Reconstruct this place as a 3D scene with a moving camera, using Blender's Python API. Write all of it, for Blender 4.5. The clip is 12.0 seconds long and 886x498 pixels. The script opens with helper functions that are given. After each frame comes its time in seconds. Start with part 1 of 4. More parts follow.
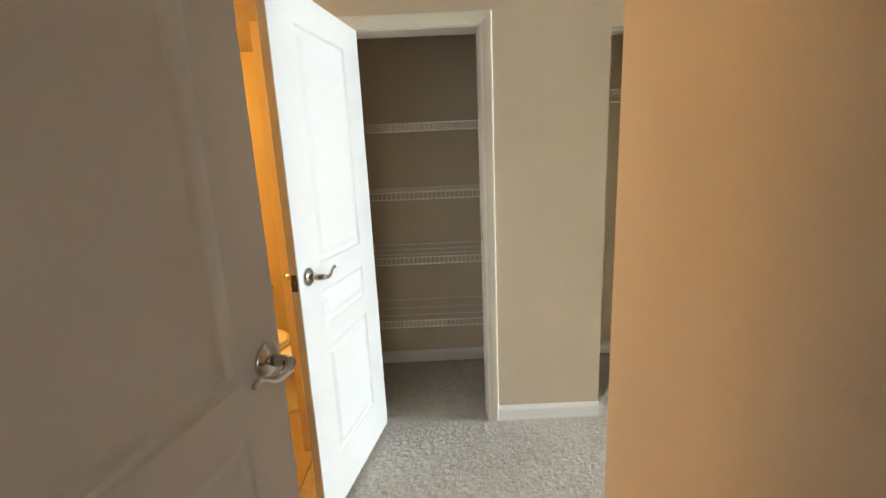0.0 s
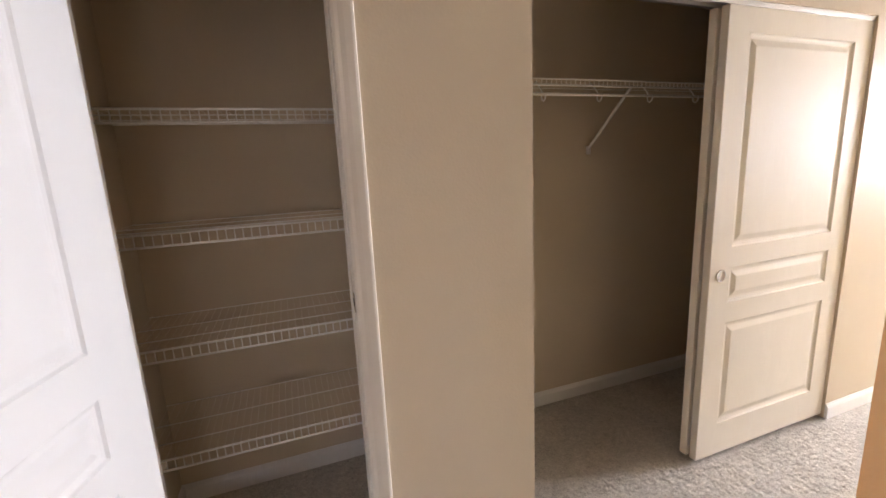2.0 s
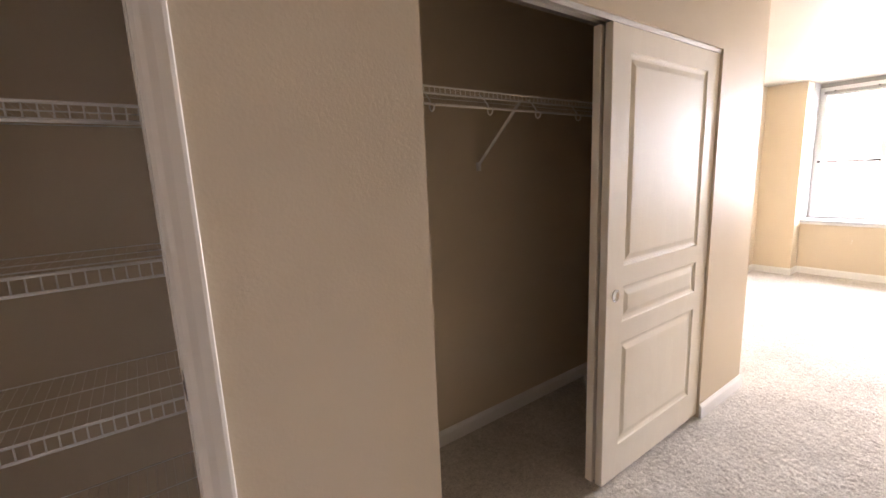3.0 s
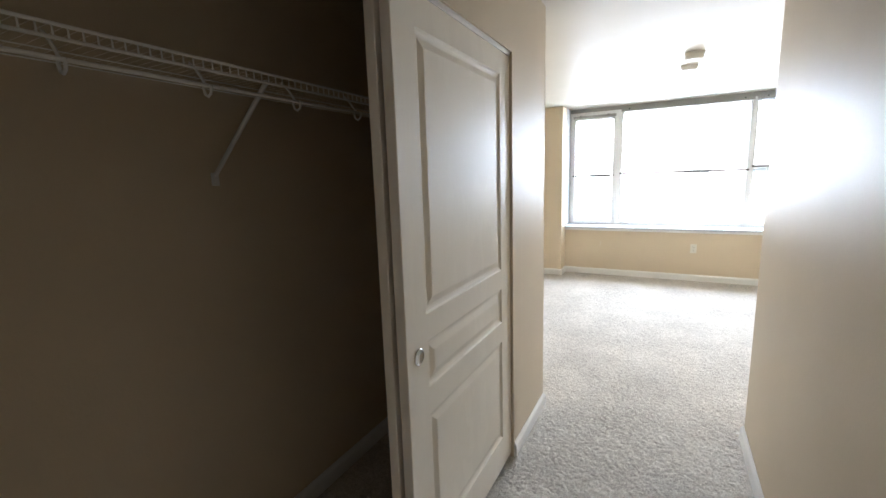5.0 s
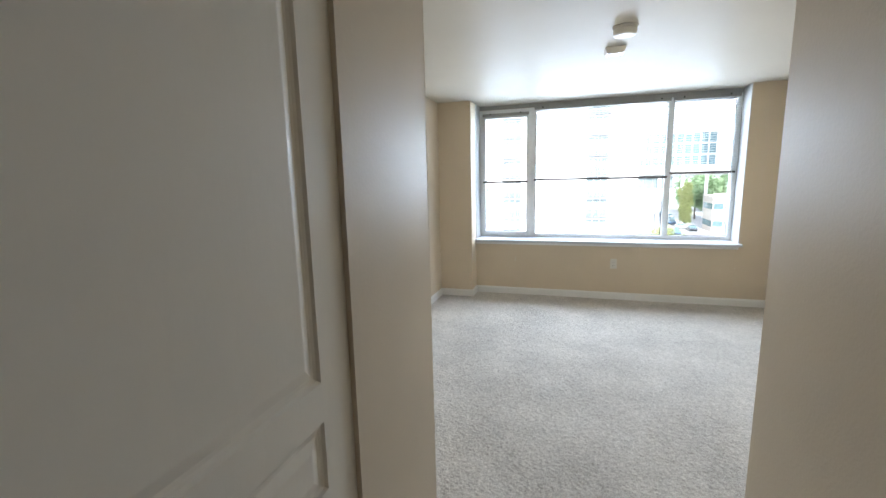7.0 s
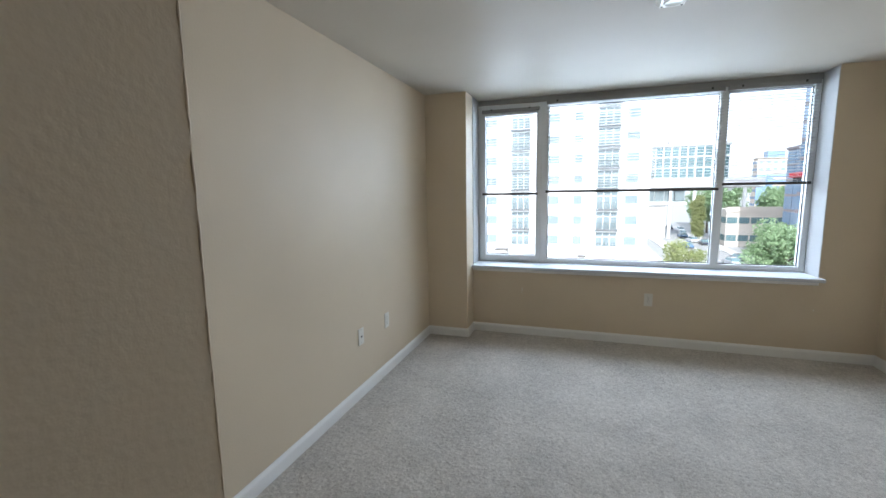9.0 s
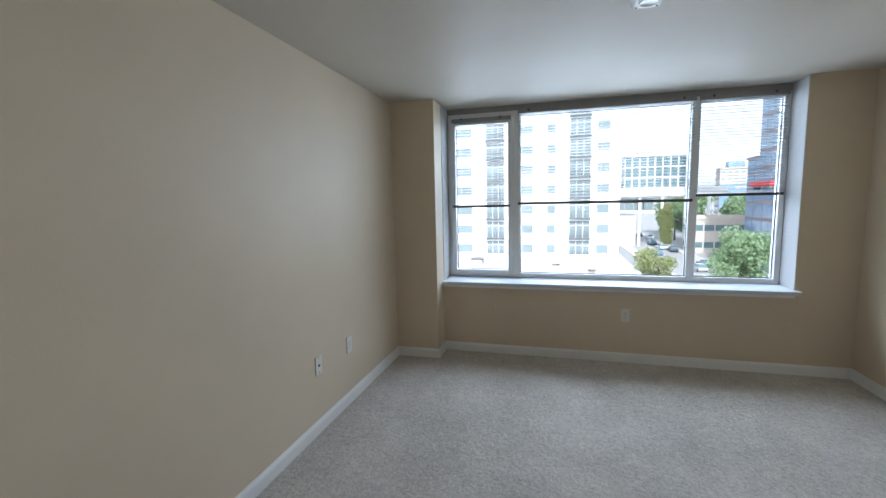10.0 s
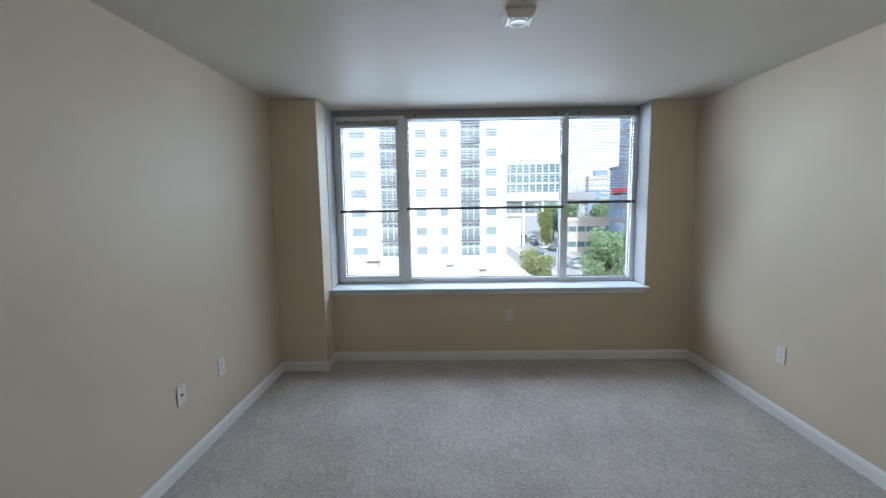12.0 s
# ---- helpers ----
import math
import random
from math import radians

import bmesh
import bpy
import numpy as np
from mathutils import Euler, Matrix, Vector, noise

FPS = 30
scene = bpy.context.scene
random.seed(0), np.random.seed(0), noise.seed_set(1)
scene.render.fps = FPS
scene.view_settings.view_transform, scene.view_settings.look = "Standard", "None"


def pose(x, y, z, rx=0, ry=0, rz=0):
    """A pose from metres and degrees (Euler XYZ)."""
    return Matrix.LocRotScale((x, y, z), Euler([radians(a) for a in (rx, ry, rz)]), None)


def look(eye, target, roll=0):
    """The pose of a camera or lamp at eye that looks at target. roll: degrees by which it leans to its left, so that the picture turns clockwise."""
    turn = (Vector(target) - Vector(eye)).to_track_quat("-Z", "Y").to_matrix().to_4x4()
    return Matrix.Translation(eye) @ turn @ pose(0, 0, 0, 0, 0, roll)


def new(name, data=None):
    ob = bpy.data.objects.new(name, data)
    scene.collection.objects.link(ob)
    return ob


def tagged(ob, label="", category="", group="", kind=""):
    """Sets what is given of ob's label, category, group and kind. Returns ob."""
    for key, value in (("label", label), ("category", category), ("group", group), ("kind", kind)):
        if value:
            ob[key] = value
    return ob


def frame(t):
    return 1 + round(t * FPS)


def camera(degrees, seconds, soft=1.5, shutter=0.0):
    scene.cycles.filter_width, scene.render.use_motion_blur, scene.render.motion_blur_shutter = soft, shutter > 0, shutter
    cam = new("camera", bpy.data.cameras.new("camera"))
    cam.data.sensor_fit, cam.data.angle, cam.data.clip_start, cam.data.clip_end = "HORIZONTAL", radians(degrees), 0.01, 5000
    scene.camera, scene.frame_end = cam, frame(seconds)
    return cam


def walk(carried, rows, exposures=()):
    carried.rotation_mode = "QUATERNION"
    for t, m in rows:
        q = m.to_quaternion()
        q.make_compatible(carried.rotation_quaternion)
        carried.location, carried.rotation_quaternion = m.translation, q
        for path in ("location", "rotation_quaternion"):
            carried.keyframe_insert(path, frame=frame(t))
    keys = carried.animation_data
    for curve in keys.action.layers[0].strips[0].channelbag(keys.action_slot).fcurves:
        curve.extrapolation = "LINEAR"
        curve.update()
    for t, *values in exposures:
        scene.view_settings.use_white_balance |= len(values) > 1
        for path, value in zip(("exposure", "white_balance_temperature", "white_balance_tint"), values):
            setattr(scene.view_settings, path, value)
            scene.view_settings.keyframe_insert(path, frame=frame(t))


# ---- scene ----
cam = camera(92.9, 12.0)
PATH = [
    (0, (0.239, 0.071, 1.439), (0.24, 2.027, 1.02), -2.6),
    (0.6, (0.25, 0.391, 1.433), (0.384, 2.344, 1.024), -2.6),
    (1, (0.247, 0.561, 1.408), (0.526, 2.506, 1.032), -2.7),
    (1.5, (0.248, 0.774, 1.416), (0.690, 2.69, 1.045), -2.8),
    (2, (0.284, 0.949, 1.425), (0.958, 2.793, 1.042), -2.7),
    (2.5, (0.351, 1.091, 1.424), (1.266, 2.833, 1.064), -2.5),
    (3, (0.414, 1.210, 1.444), (1.563, 2.810, 1.097), -2.4),
    (5, (0.956, 1.519, 1.459), (2.689, 2.459, 1.123), -1.9),
    (5.5, (1.197, 1.560, 1.451), (2.993, 2.372, 1.117), -1.8),
    (6, (1.458, 1.613, 1.467), (3.298, 2.322, 1.137), -1.6),
    (6.5, (1.723, 1.634, 1.441), (3.591, 2.269, 1.116), -1.3),
    (7, (2.024, 1.682, 1.450), (3.908, 2.272, 1.127), -1.3),
    (9, (3.112, 1.809, 1.443), (4.992, 2.437, 1.173), -0.9),
    (9.5, (3.257, 1.825, 1.453), (5.149, 2.427, 1.212), -1.0),
    (10, (3.352, 1.812, 1.466), (5.270, 2.333, 1.240), -1.2),
    (10.5, (3.400, 1.782, 1.472), (5.344, 2.197, 1.253), -1.0),
    (11, (3.401, 1.770, 1.469), (5.367, 2.066, 1.258), -1.0),
    (11.5, (3.413, 1.755, 1.483), (5.394, 1.929, 1.266), -0.9),
    (12, (3.417, 1.760, 1.490), (5.404, 1.796, 1.268), -0.8),
]
EXPOSURES = [
    (0, 4.55, 6750, 10), (1, 4.38, 6950, 16), (1.5, 4.38, 6950, 21), (2, 4.32, 7000, 28), (2.5, 4.18, 7050, 33), (3.2, 3.85, 6850, 29), (5, 3.1, 6080, 17),
    (6, 2.72, 5950, 16), (7, 2.28, 5850, 15), (9, 1.46, 5780, 15), (10, 1.2, 5650, 15), (12, 1.05, 5550, 15)]
walk(cam, [(t, look(eye, target, roll)) for t, eye, target, roll in PATH], EXPOSURES)

# ---- light ----
SUN_EL, SUN_AZ = radians(42), radians(266)      # azimuth counted from +y towards +x
world = bpy.data.worlds.new("sky")
scene.world = world
world.use_nodes = True
wn = world.node_tree.nodes
sky = wn.new("ShaderNodeTexSky")
sky.sky_type, sky.sun_disc, sky.dust_density, sky.air_density, sky.ozone_density = "NISHITA", False, 2.0, 1.0, 1.0
sky.sun_elevation, sky.sun_rotation = SUN_EL, SUN_AZ
wn["Background"].inputs["Strength"].default_value = 0.15
haze = wn.new("ShaderNodeHueSaturation")           # thin bright haze over the whole sky
haze.inputs["Saturation"].default_value, haze.inputs["Value"].default_value = 0.35, 1.2
world.node_tree.links.new(sky.outputs["Color"], haze.inputs["Color"])
world.node_tree.links.new(haze.outputs["Color"], wn["Background"].inputs["Color"])
sun = new("sun", bpy.data.lights.new("sun", "SUN"))
sun.data.energy, sun.data.angle, sun.data.color = 2.3, radians(0.53), (1.0, 0.95, 0.87)
sun_way = Vector((math.sin(SUN_AZ) * math.cos(SUN_EL), math.cos(SUN_AZ) * math.cos(SUN_EL), math.sin(SUN_EL)))
sun.matrix_world = look(sun_way * 60, (0, 0, 0))
daylight = new("window_daylight", bpy.data.lights.new("window_daylight", "AREA"))
daylight.data.shape, daylight.data.size, daylight.data.size_y = "RECTANGLE", 3.4, 2.1
daylight.data.energy, daylight.data.color = 110.0, (0.78, 0.905, 1.0)
daylight.matrix_world = look((8.2, 1.65, 2.05), (4.7, 1.1, 0.15))
bath = new("bathroom_bulb", bpy.data.lights.new("bathroom_bulb", "POINT"))
bath.data.energy, bath.data.color, bath.data.shadow_soft_size = 3.2, (1.0, 0.50, 0.11), 0.16
bath.matrix_world = pose(-1.55, 1.72, 1.98)

# ---- materials ----


class Mat:
    """A node material in the making."""

    def __init__(self, name, rough=0.5, metal=0.0, spec=0.5):
        self.m = bpy.data.materials.new(name)
        self.m.use_nodes = True
        self.n, self.l = self.m.node_tree.nodes, self.m.node_tree.links
        self.b = self.n["Principled BSDF"]
        self.b.inputs["Roughness"].default_value, self.b.inputs["Metallic"].default_value = rough, metal
        self.b.inputs["Specular IOR Level"].default_value = spec
        self.at = self.n.new("ShaderNodeTexCoord").outputs["Object"]

    def noise(self, scale, detail=3.0, stretch=None, rough=0.55):
        t = self.n.new("ShaderNodeTexNoise")
        t.inputs["Scale"].default_value, t.inputs["Detail"].default_value, t.inputs["Roughness"].default_value = scale, detail, rough
        at = self.at
        if stretch:
            mp = self.n.new("ShaderNodeMapping")
            mp.inputs["Scale"].default_value = stretch
            self.l.new(at, mp.inputs["Vector"])
            at = mp.outputs["Vector"]
        self.l.new(at, t.inputs["Vector"])
        return t.outputs["Fac"]

    def ramp(self, fac, stops):
        r = self.n.new("ShaderNodeValToRGB")
        el = r.color_ramp.elements
        while len(el) < len(stops):
            el.new(0.5)
        for e, (p, c) in zip(el, stops):
            e.position, e.color = p, (*c, 1)
        self.l.new(fac, r.inputs["Fac"])
        return r.outputs["Color"]

    def mix(self, fac, a, b, kind="MIX"):
        x = self.n.new("ShaderNodeMix")
        x.data_type, x.blend_type = "RGBA", kind
        for sock, v in ((x.inputs["Factor"], fac), (x.inputs[6], a), (x.inputs[7], b)):
            if hasattr(v, "is_output"):
                self.l.new(v, sock)
            else:
                sock.default_value = v if isinstance(v, float) else (*v, 1)
        return x.outputs[2]

    def math(self, op, a, b):
        x = self.n.new("ShaderNodeMath")
        x.operation = op
        for sock, v in zip(x.inputs, (a, b)):
            if hasattr(v, "is_output"):
                self.l.new(v, sock)
            else:
                sock.default_value = v
        return x.outputs[0]

    def random(self):
        return self.n.new("ShaderNodeObjectInfo").outputs["Random"]

    def island(self):
        return self.n.new("ShaderNodeNewGeometry").outputs["Random Per Island"]

    def colour(self, c):
        if hasattr(c, "is_output"):
            self.l.new(c, self.b.inputs["Base Color"])
        else:
            self.b.inputs["Base Color"].default_value = (*c, 1)
        return self

    def rough(self, fac, lo, hi):
        r = self.n.new("ShaderNodeMapRange")
        r.inputs["To Min"].default_value, r.inputs["To Max"].default_value = lo, hi
        self.l.new(fac, r.inputs["Value"])
        self.l.new(r.outputs["Result"], self.b.inputs["Roughness"])
        return self

    def bump(self, height, strength, distance):
        b = self.n.new("ShaderNodeBump")
        b.inputs["Strength"].default_value, b.inputs["Distance"].default_value = strength, distance
        self.l.new(height, b.inputs["Height"])
        if self.b.inputs["Normal"].is_linked:
            self.l.new(self.b.inputs["Normal"].links[0].from_socket, b.inputs["Normal"])
        self.l.new(b.outputs["Normal"], self.b.inputs["Normal"])
        return self


def shade(c, k):
    return tuple(min(1.0, v * k) for v in c)


def paint(name, c, rough, bump, scale=95.0, vary=0.07, spec=0.12, coat=0.0):
    """Rolled wall paint: orange peel, faint roller patches and scuffs."""
    m = Mat(name, rough, 0.0, spec)
    broad, peel = m.noise(0.9, 3), m.noise(scale, 2)
    m.colour(m.ramp(broad, [(0.3, shade(c, 1 - vary)), (0.7, shade(c, 1 + vary * 0.5))]))
    m.rough(m.noise(2.3, 4), rough - 0.06, rough + 0.1)
    m.bump(peel, bump, 0.004)
    m.bump(m.noise(6.0, 2), 0.03, 0.01)
    if coat:
        m.b.inputs["Coat Weight"].default_value, m.b.inputs["Coat Roughness"].default_value = coat, 0.09
        glaze = m.n.new("ShaderNodeBump")
        glaze.inputs["Strength"].default_value, glaze.inputs["Distance"].default_value = 1.0, 0.0045
        m.l.new(m.noise(112.0, 1.5), glaze.inputs["Height"])
        m.l.new(glaze.outputs["Normal"], m.b.inputs["Coat Normal"])
    return m.m


WALL = paint("beige_wall_paint", (0.645, 0.542, 0.40), 0.46, 0.14, 110.0, 0.07, 0.08, 0.05)
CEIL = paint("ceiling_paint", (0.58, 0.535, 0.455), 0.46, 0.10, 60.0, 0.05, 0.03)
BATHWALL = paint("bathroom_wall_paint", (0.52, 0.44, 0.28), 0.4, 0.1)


def wood_white(name, c, rough, coat=0.0):
    """Moulded white door skin: embossed grain and small scuffs; coat: the sheen of enamel."""
    m = Mat(name, rough, 0.0, 0.1)
    grain = m.noise(60.0, 4, (1.0, 1.0, 0.06))
    m.colour(m.mix(m.noise(3.0, 4), shade(c, 0.96), c))
    m.rough(m.noise(7.0, 4), rough - 0.06, rough + 0.12)
    m.bump(grain, 0.12, 0.002)
    m.bump(m.noise(5.0, 3), 0.05, 0.01)
    if coat:
        m.b.inputs["Coat Weight"].default_value = coat
        wear = m.n.new("ShaderNodeMapRange")
        wear.inputs["From Min"].default_value, wear.inputs["From Max"].default_value = 0.35, 0.65
        wear.inputs["To Min"].default_value, wear.inputs["To Max"].default_value = 0.13, 0.36
        m.l.new(m.noise(8.0, 4, (1.0, 1.0, 0.35)), wear.inputs["Value"])
        m.l.new(wear.outputs["Result"], m.b.inputs["Coat Roughness"])
        glaze = m.n.new("ShaderNodeBump")
        glaze.inputs["Strength"].default_value, glaze.inputs["Distance"].default_value = 0.6, 0.002
        m.l.new(m.noise(34.0, 4, (1.0, 1.0, 0.09)), glaze.inputs["Height"])
        m.l.new(glaze.outputs["Normal"], m.b.inputs["Coat Normal"])
    return m.m


DOORWHITE = wood_white("white_door_paint", (0.66, 0.66, 0.65), 0.45)
DOORCREAM = wood_white("cream_door_paint", (0.81, 0.745, 0.63), 0.45, 0.11)
TRIM = wood_white("white_trim_paint", (0.80, 0.79, 0.76), 0.33)
CASING = wood_white("cream_casing_paint", (0.76, 0.71, 0.62), 0.36)


def carpet_mat():
    m = Mat("cut_pile_carpet", 0.95, 0.0, 0.1)
    fine, clump, broad = m.noise(130.0, 4, None, 0.65), m.noise(42.0, 4, None, 0.7), m.noise(2.6, 4)
    base = m.ramp(fine, [(0.34, (0.24, 0.215, 0.18)), (0.5, (0.53, 0.488, 0.43)), (0.66, (0.77, 0.72, 0.65))])
    base = m.mix(0.36, base, m.ramp(clump, [(0.37, (0.19, 0.165, 0.14)), (0.63, (0.78, 0.735, 0.67))]))
    base = m.mix(0.36, base, m.ramp(broad, [(0.35, (0.37, 0.345, 0.305)), (0.65, (0.68, 0.63, 0.565))]))
    base = m.mix(0.1, base, m.ramp(m.noise(17.0, 3, None, 0.6), [(0.38, (0.24, 0.22, 0.195)), (0.62, (0.80, 0.76, 0.70))]))
    m.colour(base)
    m.bump(fine, 0.5, 0.005)
    m.b.inputs["Sheen Weight"].default_value = 0.15
    return m.m


CARPET = carpet_mat()


def plain(name, c, rough=0.5, metal=0.0, vary=0.06, scale=12.0, bump=0.05):
    m = Mat(name, rough, metal)
    m.colour(m.mix(m.noise(scale, 4), shade(c, 1 - vary), shade(c, 1 + vary)))
    m.rough(m.noise(scale * 2.3, 3), max(0.03, rough - 0.05), min(1.0, rough + 0.08))
    if bump:
        m.bump(m.noise(scale * 9, 2), bump, 0.003)
    return m.m


NICKEL = plain("brushed_nickel", (0.58, 0.575, 0.565), 0.12, 1.0, 0.04, 30.0, 0.02)
PULLCUP = plain("shaded_nickel", (0.42, 0.41, 0.39), 0.22, 1.0)
DARKMETAL = plain("dark_latch_metal", (0.10, 0.09, 0.08), 0.35, 1.0)
BRASS = plain("satin_chrome", (0.72, 0.70, 0.66), 0.18, 1.0, 0.03, 30.0, 0.0)
ALU = plain("aluminium_track", (0.55, 0.54, 0.52), 0.4, 1.0)
WIRE = plain("white_epoxy_wire", (0.86, 0.85, 0.81), 0.35)
VINYL = plain("white_vinyl", (0.78, 0.79, 0.79), 0.32, 0.0, 0.03)
GASKET = plain("black_gasket", (0.03, 0.03, 0.03), 0.6)
SLAT = plain("ivory_slat", (0.52, 0.515, 0.50), 0.4, 0.0, 0.03)
RAIL = plain("bronze_bottom_rail", (0.06, 0.055, 0.05), 0.4)
PLATE = plain("ivory_plastic", (0.68, 0.65, 0.58), 0.35, 0.0, 0.02)
SLOT = plain("dark_slot", (0.03, 0.028, 0.025), 0.6)
CERAMIC = plain("white_ceramic", (0.80, 0.79, 0.76), 0.12, 0.0, 0.02, 5.0, 0.0)
CORD = plain("blind_cord", (0.7, 0.69, 0.66), 0.7)


def glass_mat():
    m = Mat("window_glass", 0.0)
    out = m.n["Material Output"]
    clear, gloss, both = m.n.new("ShaderNodeBsdfTransparent"), m.n.new("ShaderNodeBsdfGlossy"), m.n.new("ShaderNodeMixShader")
    clear.inputs["Color"].default_value = (0.93, 0.96, 0.95, 1)
    gloss.inputs["Roughness"].default_value = 0.02
    fres = m.n.new("ShaderNodeFresnel")
    fres.inputs["IOR"].default_value = 1.45
    m.l.new(fres.outputs[0], both.inputs[0])
    m.l.new(clear.outputs[0], both.inputs[1])
    m.l.new(gloss.outputs[0], both.inputs[2])
    m.l.new(both.outputs[0], out.inputs["Surface"])
    return m.m


GLASS = glass_mat()

# ---- mesh helpers ----


def part(name, bm, mat, parent=None, label="", smooth=False, m=None):
    """Links a bmesh as one mesh object under a thing or a part."""
    me = bpy.data.meshes.new(name)
    bm.to_mesh(me)
    bm.free()
    for one in (mat if isinstance(mat, (list, tuple)) else [mat]):
        me.materials.append(one)
    if smooth:
        me.polygons.foreach_set("use_smooth", [True] * len(me.polygons))
    ob = new(name, me)
    if parent:
        ob.parent = parent
    if m is not None:
        ob.matrix_basis = m
    if label:
        tagged(ob, label)
    return ob


def thing(name, label, category, m=None, group=""):
    ob = new(name)
    ob.empty_display_size = 0.1
    if m is not None:
        ob.matrix_basis = m
    return tagged(ob, label, category, group)


def add_box(bm, x0, y0, z0, x1, y1, z1, bevel=0.0):
    tmp = bmesh.new()
    bmesh.ops.create_cube(tmp, size=1)
    bmesh.ops.scale(tmp, vec=(abs(x1 - x0), abs(y1 - y0), abs(z1 - z0)), verts=tmp.verts)
    bmesh.ops.translate(tmp, vec=((x0 + x1) / 2, (y0 + y1) / 2, (z0 + z1) / 2), verts=tmp.verts)
    if bevel:
        bmesh.ops.bevel(tmp, geom=tmp.edges[:], offset=bevel, segments=2, affect="EDGES", profile=0.5)
    join(bm, tmp)
    return bm


def join(bm, tmp, m=None):
    if m is not None:
        tmp.transform(m)
    made = {v: bm.verts.new(v.co) for v in tmp.verts}
    for f in tmp.faces:
        try:
            g = bm.faces.new([made[v] for v in f.verts])
            g.smooth, g.material_index = f.smooth, f.material_index
        except ValueError:
            pass
    tmp.free()


def boxes(*rows, bevel=0.0):
    bm = bmesh.new()
    for r in rows:
        add_box(bm, *r, bevel=bevel)
    return bm


def add_tube(bm, points, radius, sides=8, closed=False, caps=True):
    """A round bar along points; radius is one number or one for each point."""
    pts = [Vector(p) for p in points]
    n = len(pts)
    radii = [radius] * n if isinstance(radius, (int, float)) else list(radius)
    rings, up = [], None
    for i, p in enumerate(pts):
        a = pts[(i - 1) % n] if closed or i else p
        b = pts[(i + 1) % n] if closed or i < n - 1 else p
        way = (b - a).normalized()
        if up is None:
            up = Vector((0, 0, 1)) if abs(way.z) < 0.9 else Vector((1, 0, 0))
        side = way.cross(up).normalized()
        up = side.cross(way).normalized()
        rings.append([bm.verts.new(p + radii[i] * (math.cos(2 * math.pi * k / sides) * side + math.sin(2 * math.pi * k / sides) * up)) for k in range(sides)])
    for i in range(n if closed else n - 1):
        r, s = rings[i], rings[(i + 1) % n]
        for k in range(sides):
            f = bm.faces.new((r[k], s[k], s[(k + 1) % sides], r[(k + 1) % sides]))
            f.smooth = True
    if caps and not closed:
        bm.faces.new(rings[0])
        bm.faces.new(rings[-1][::-1])
    return bm


def add_lathe(bm, profile, m=None, sides=28):
    """A turned body about z from (radius, z) pairs."""
    tmp = bmesh.new()
    rings = []
    for r, z in profile:
        if r < 1e-6:
            rings.append([tmp.verts.new((0, 0, z))])
        else:
            rings.append([tmp.verts.new((r * math.cos(2 * math.pi * k / sides), r * math.sin(2 * math.pi * k / sides), z)) for k in range(sides)])
    for a, b in zip(rings, rings[1:]):
        for k in range(sides):
            k2 = (k + 1) % sides
            if len(a) == 1 and len(b) == 1:
                continue
            if len(a) == 1:
                f = tmp.faces.new((a[0], b[k2], b[k]))
            elif len(b) == 1:
                f = tmp.faces.new((a[k], a[k2], b[0]))
            else:
                f = tmp.faces.new((a[k], a[k2], b[k2], b[k]))
            f.smooth = True
    bmesh.ops.recalc_face_normals(tmp, faces=tmp.faces)
    join(bm, tmp, m)
    return bm


def structure(name, bm, mat, label, category):
    return tagged(part(name, bm, mat), label, category, kind="structure")


# ---- plan ----
CZ = 2.36                      # ceiling
WY, WT = 2.175, 0.115          # closet wall face and thickness
HX = 0.672                      # hall's east wall
CY = 1.106                      # corridor's south wall
HLX = -0.41                    # hall's west wall
STUB, SOUTH_END = 3.436, 3.53
BN, BS = 3.28, -0.45           # bedroom's side walls
WX = 7.275                     # window wall
COLX, COLY = 7.035, 2.875      # column beside the window
RY0, RY1, RZ0, RZ1 = -0.03, COLY, 0.665, 2.31
FX0, FX1 = 7.52, 7.6           # window frame
BACK = 2.92                    # closets' back wall
LX0, LX1, LZ = -0.165, 0.453, 2.043   # linen closet's opening
SX0, SX1, SZ = 1.063, 2.869, 2.0     # sliding doors' opening
BDY0, BDY1 = 1.12, 1.98        # bathroom doorway

structure("floor", boxes((HLX - 0.05, -1.7, -0.2, WX + 0.3, BN + 0.1, -0.008)), CARPET, "beige cut-pile carpet covering the whole floor", "carpet")


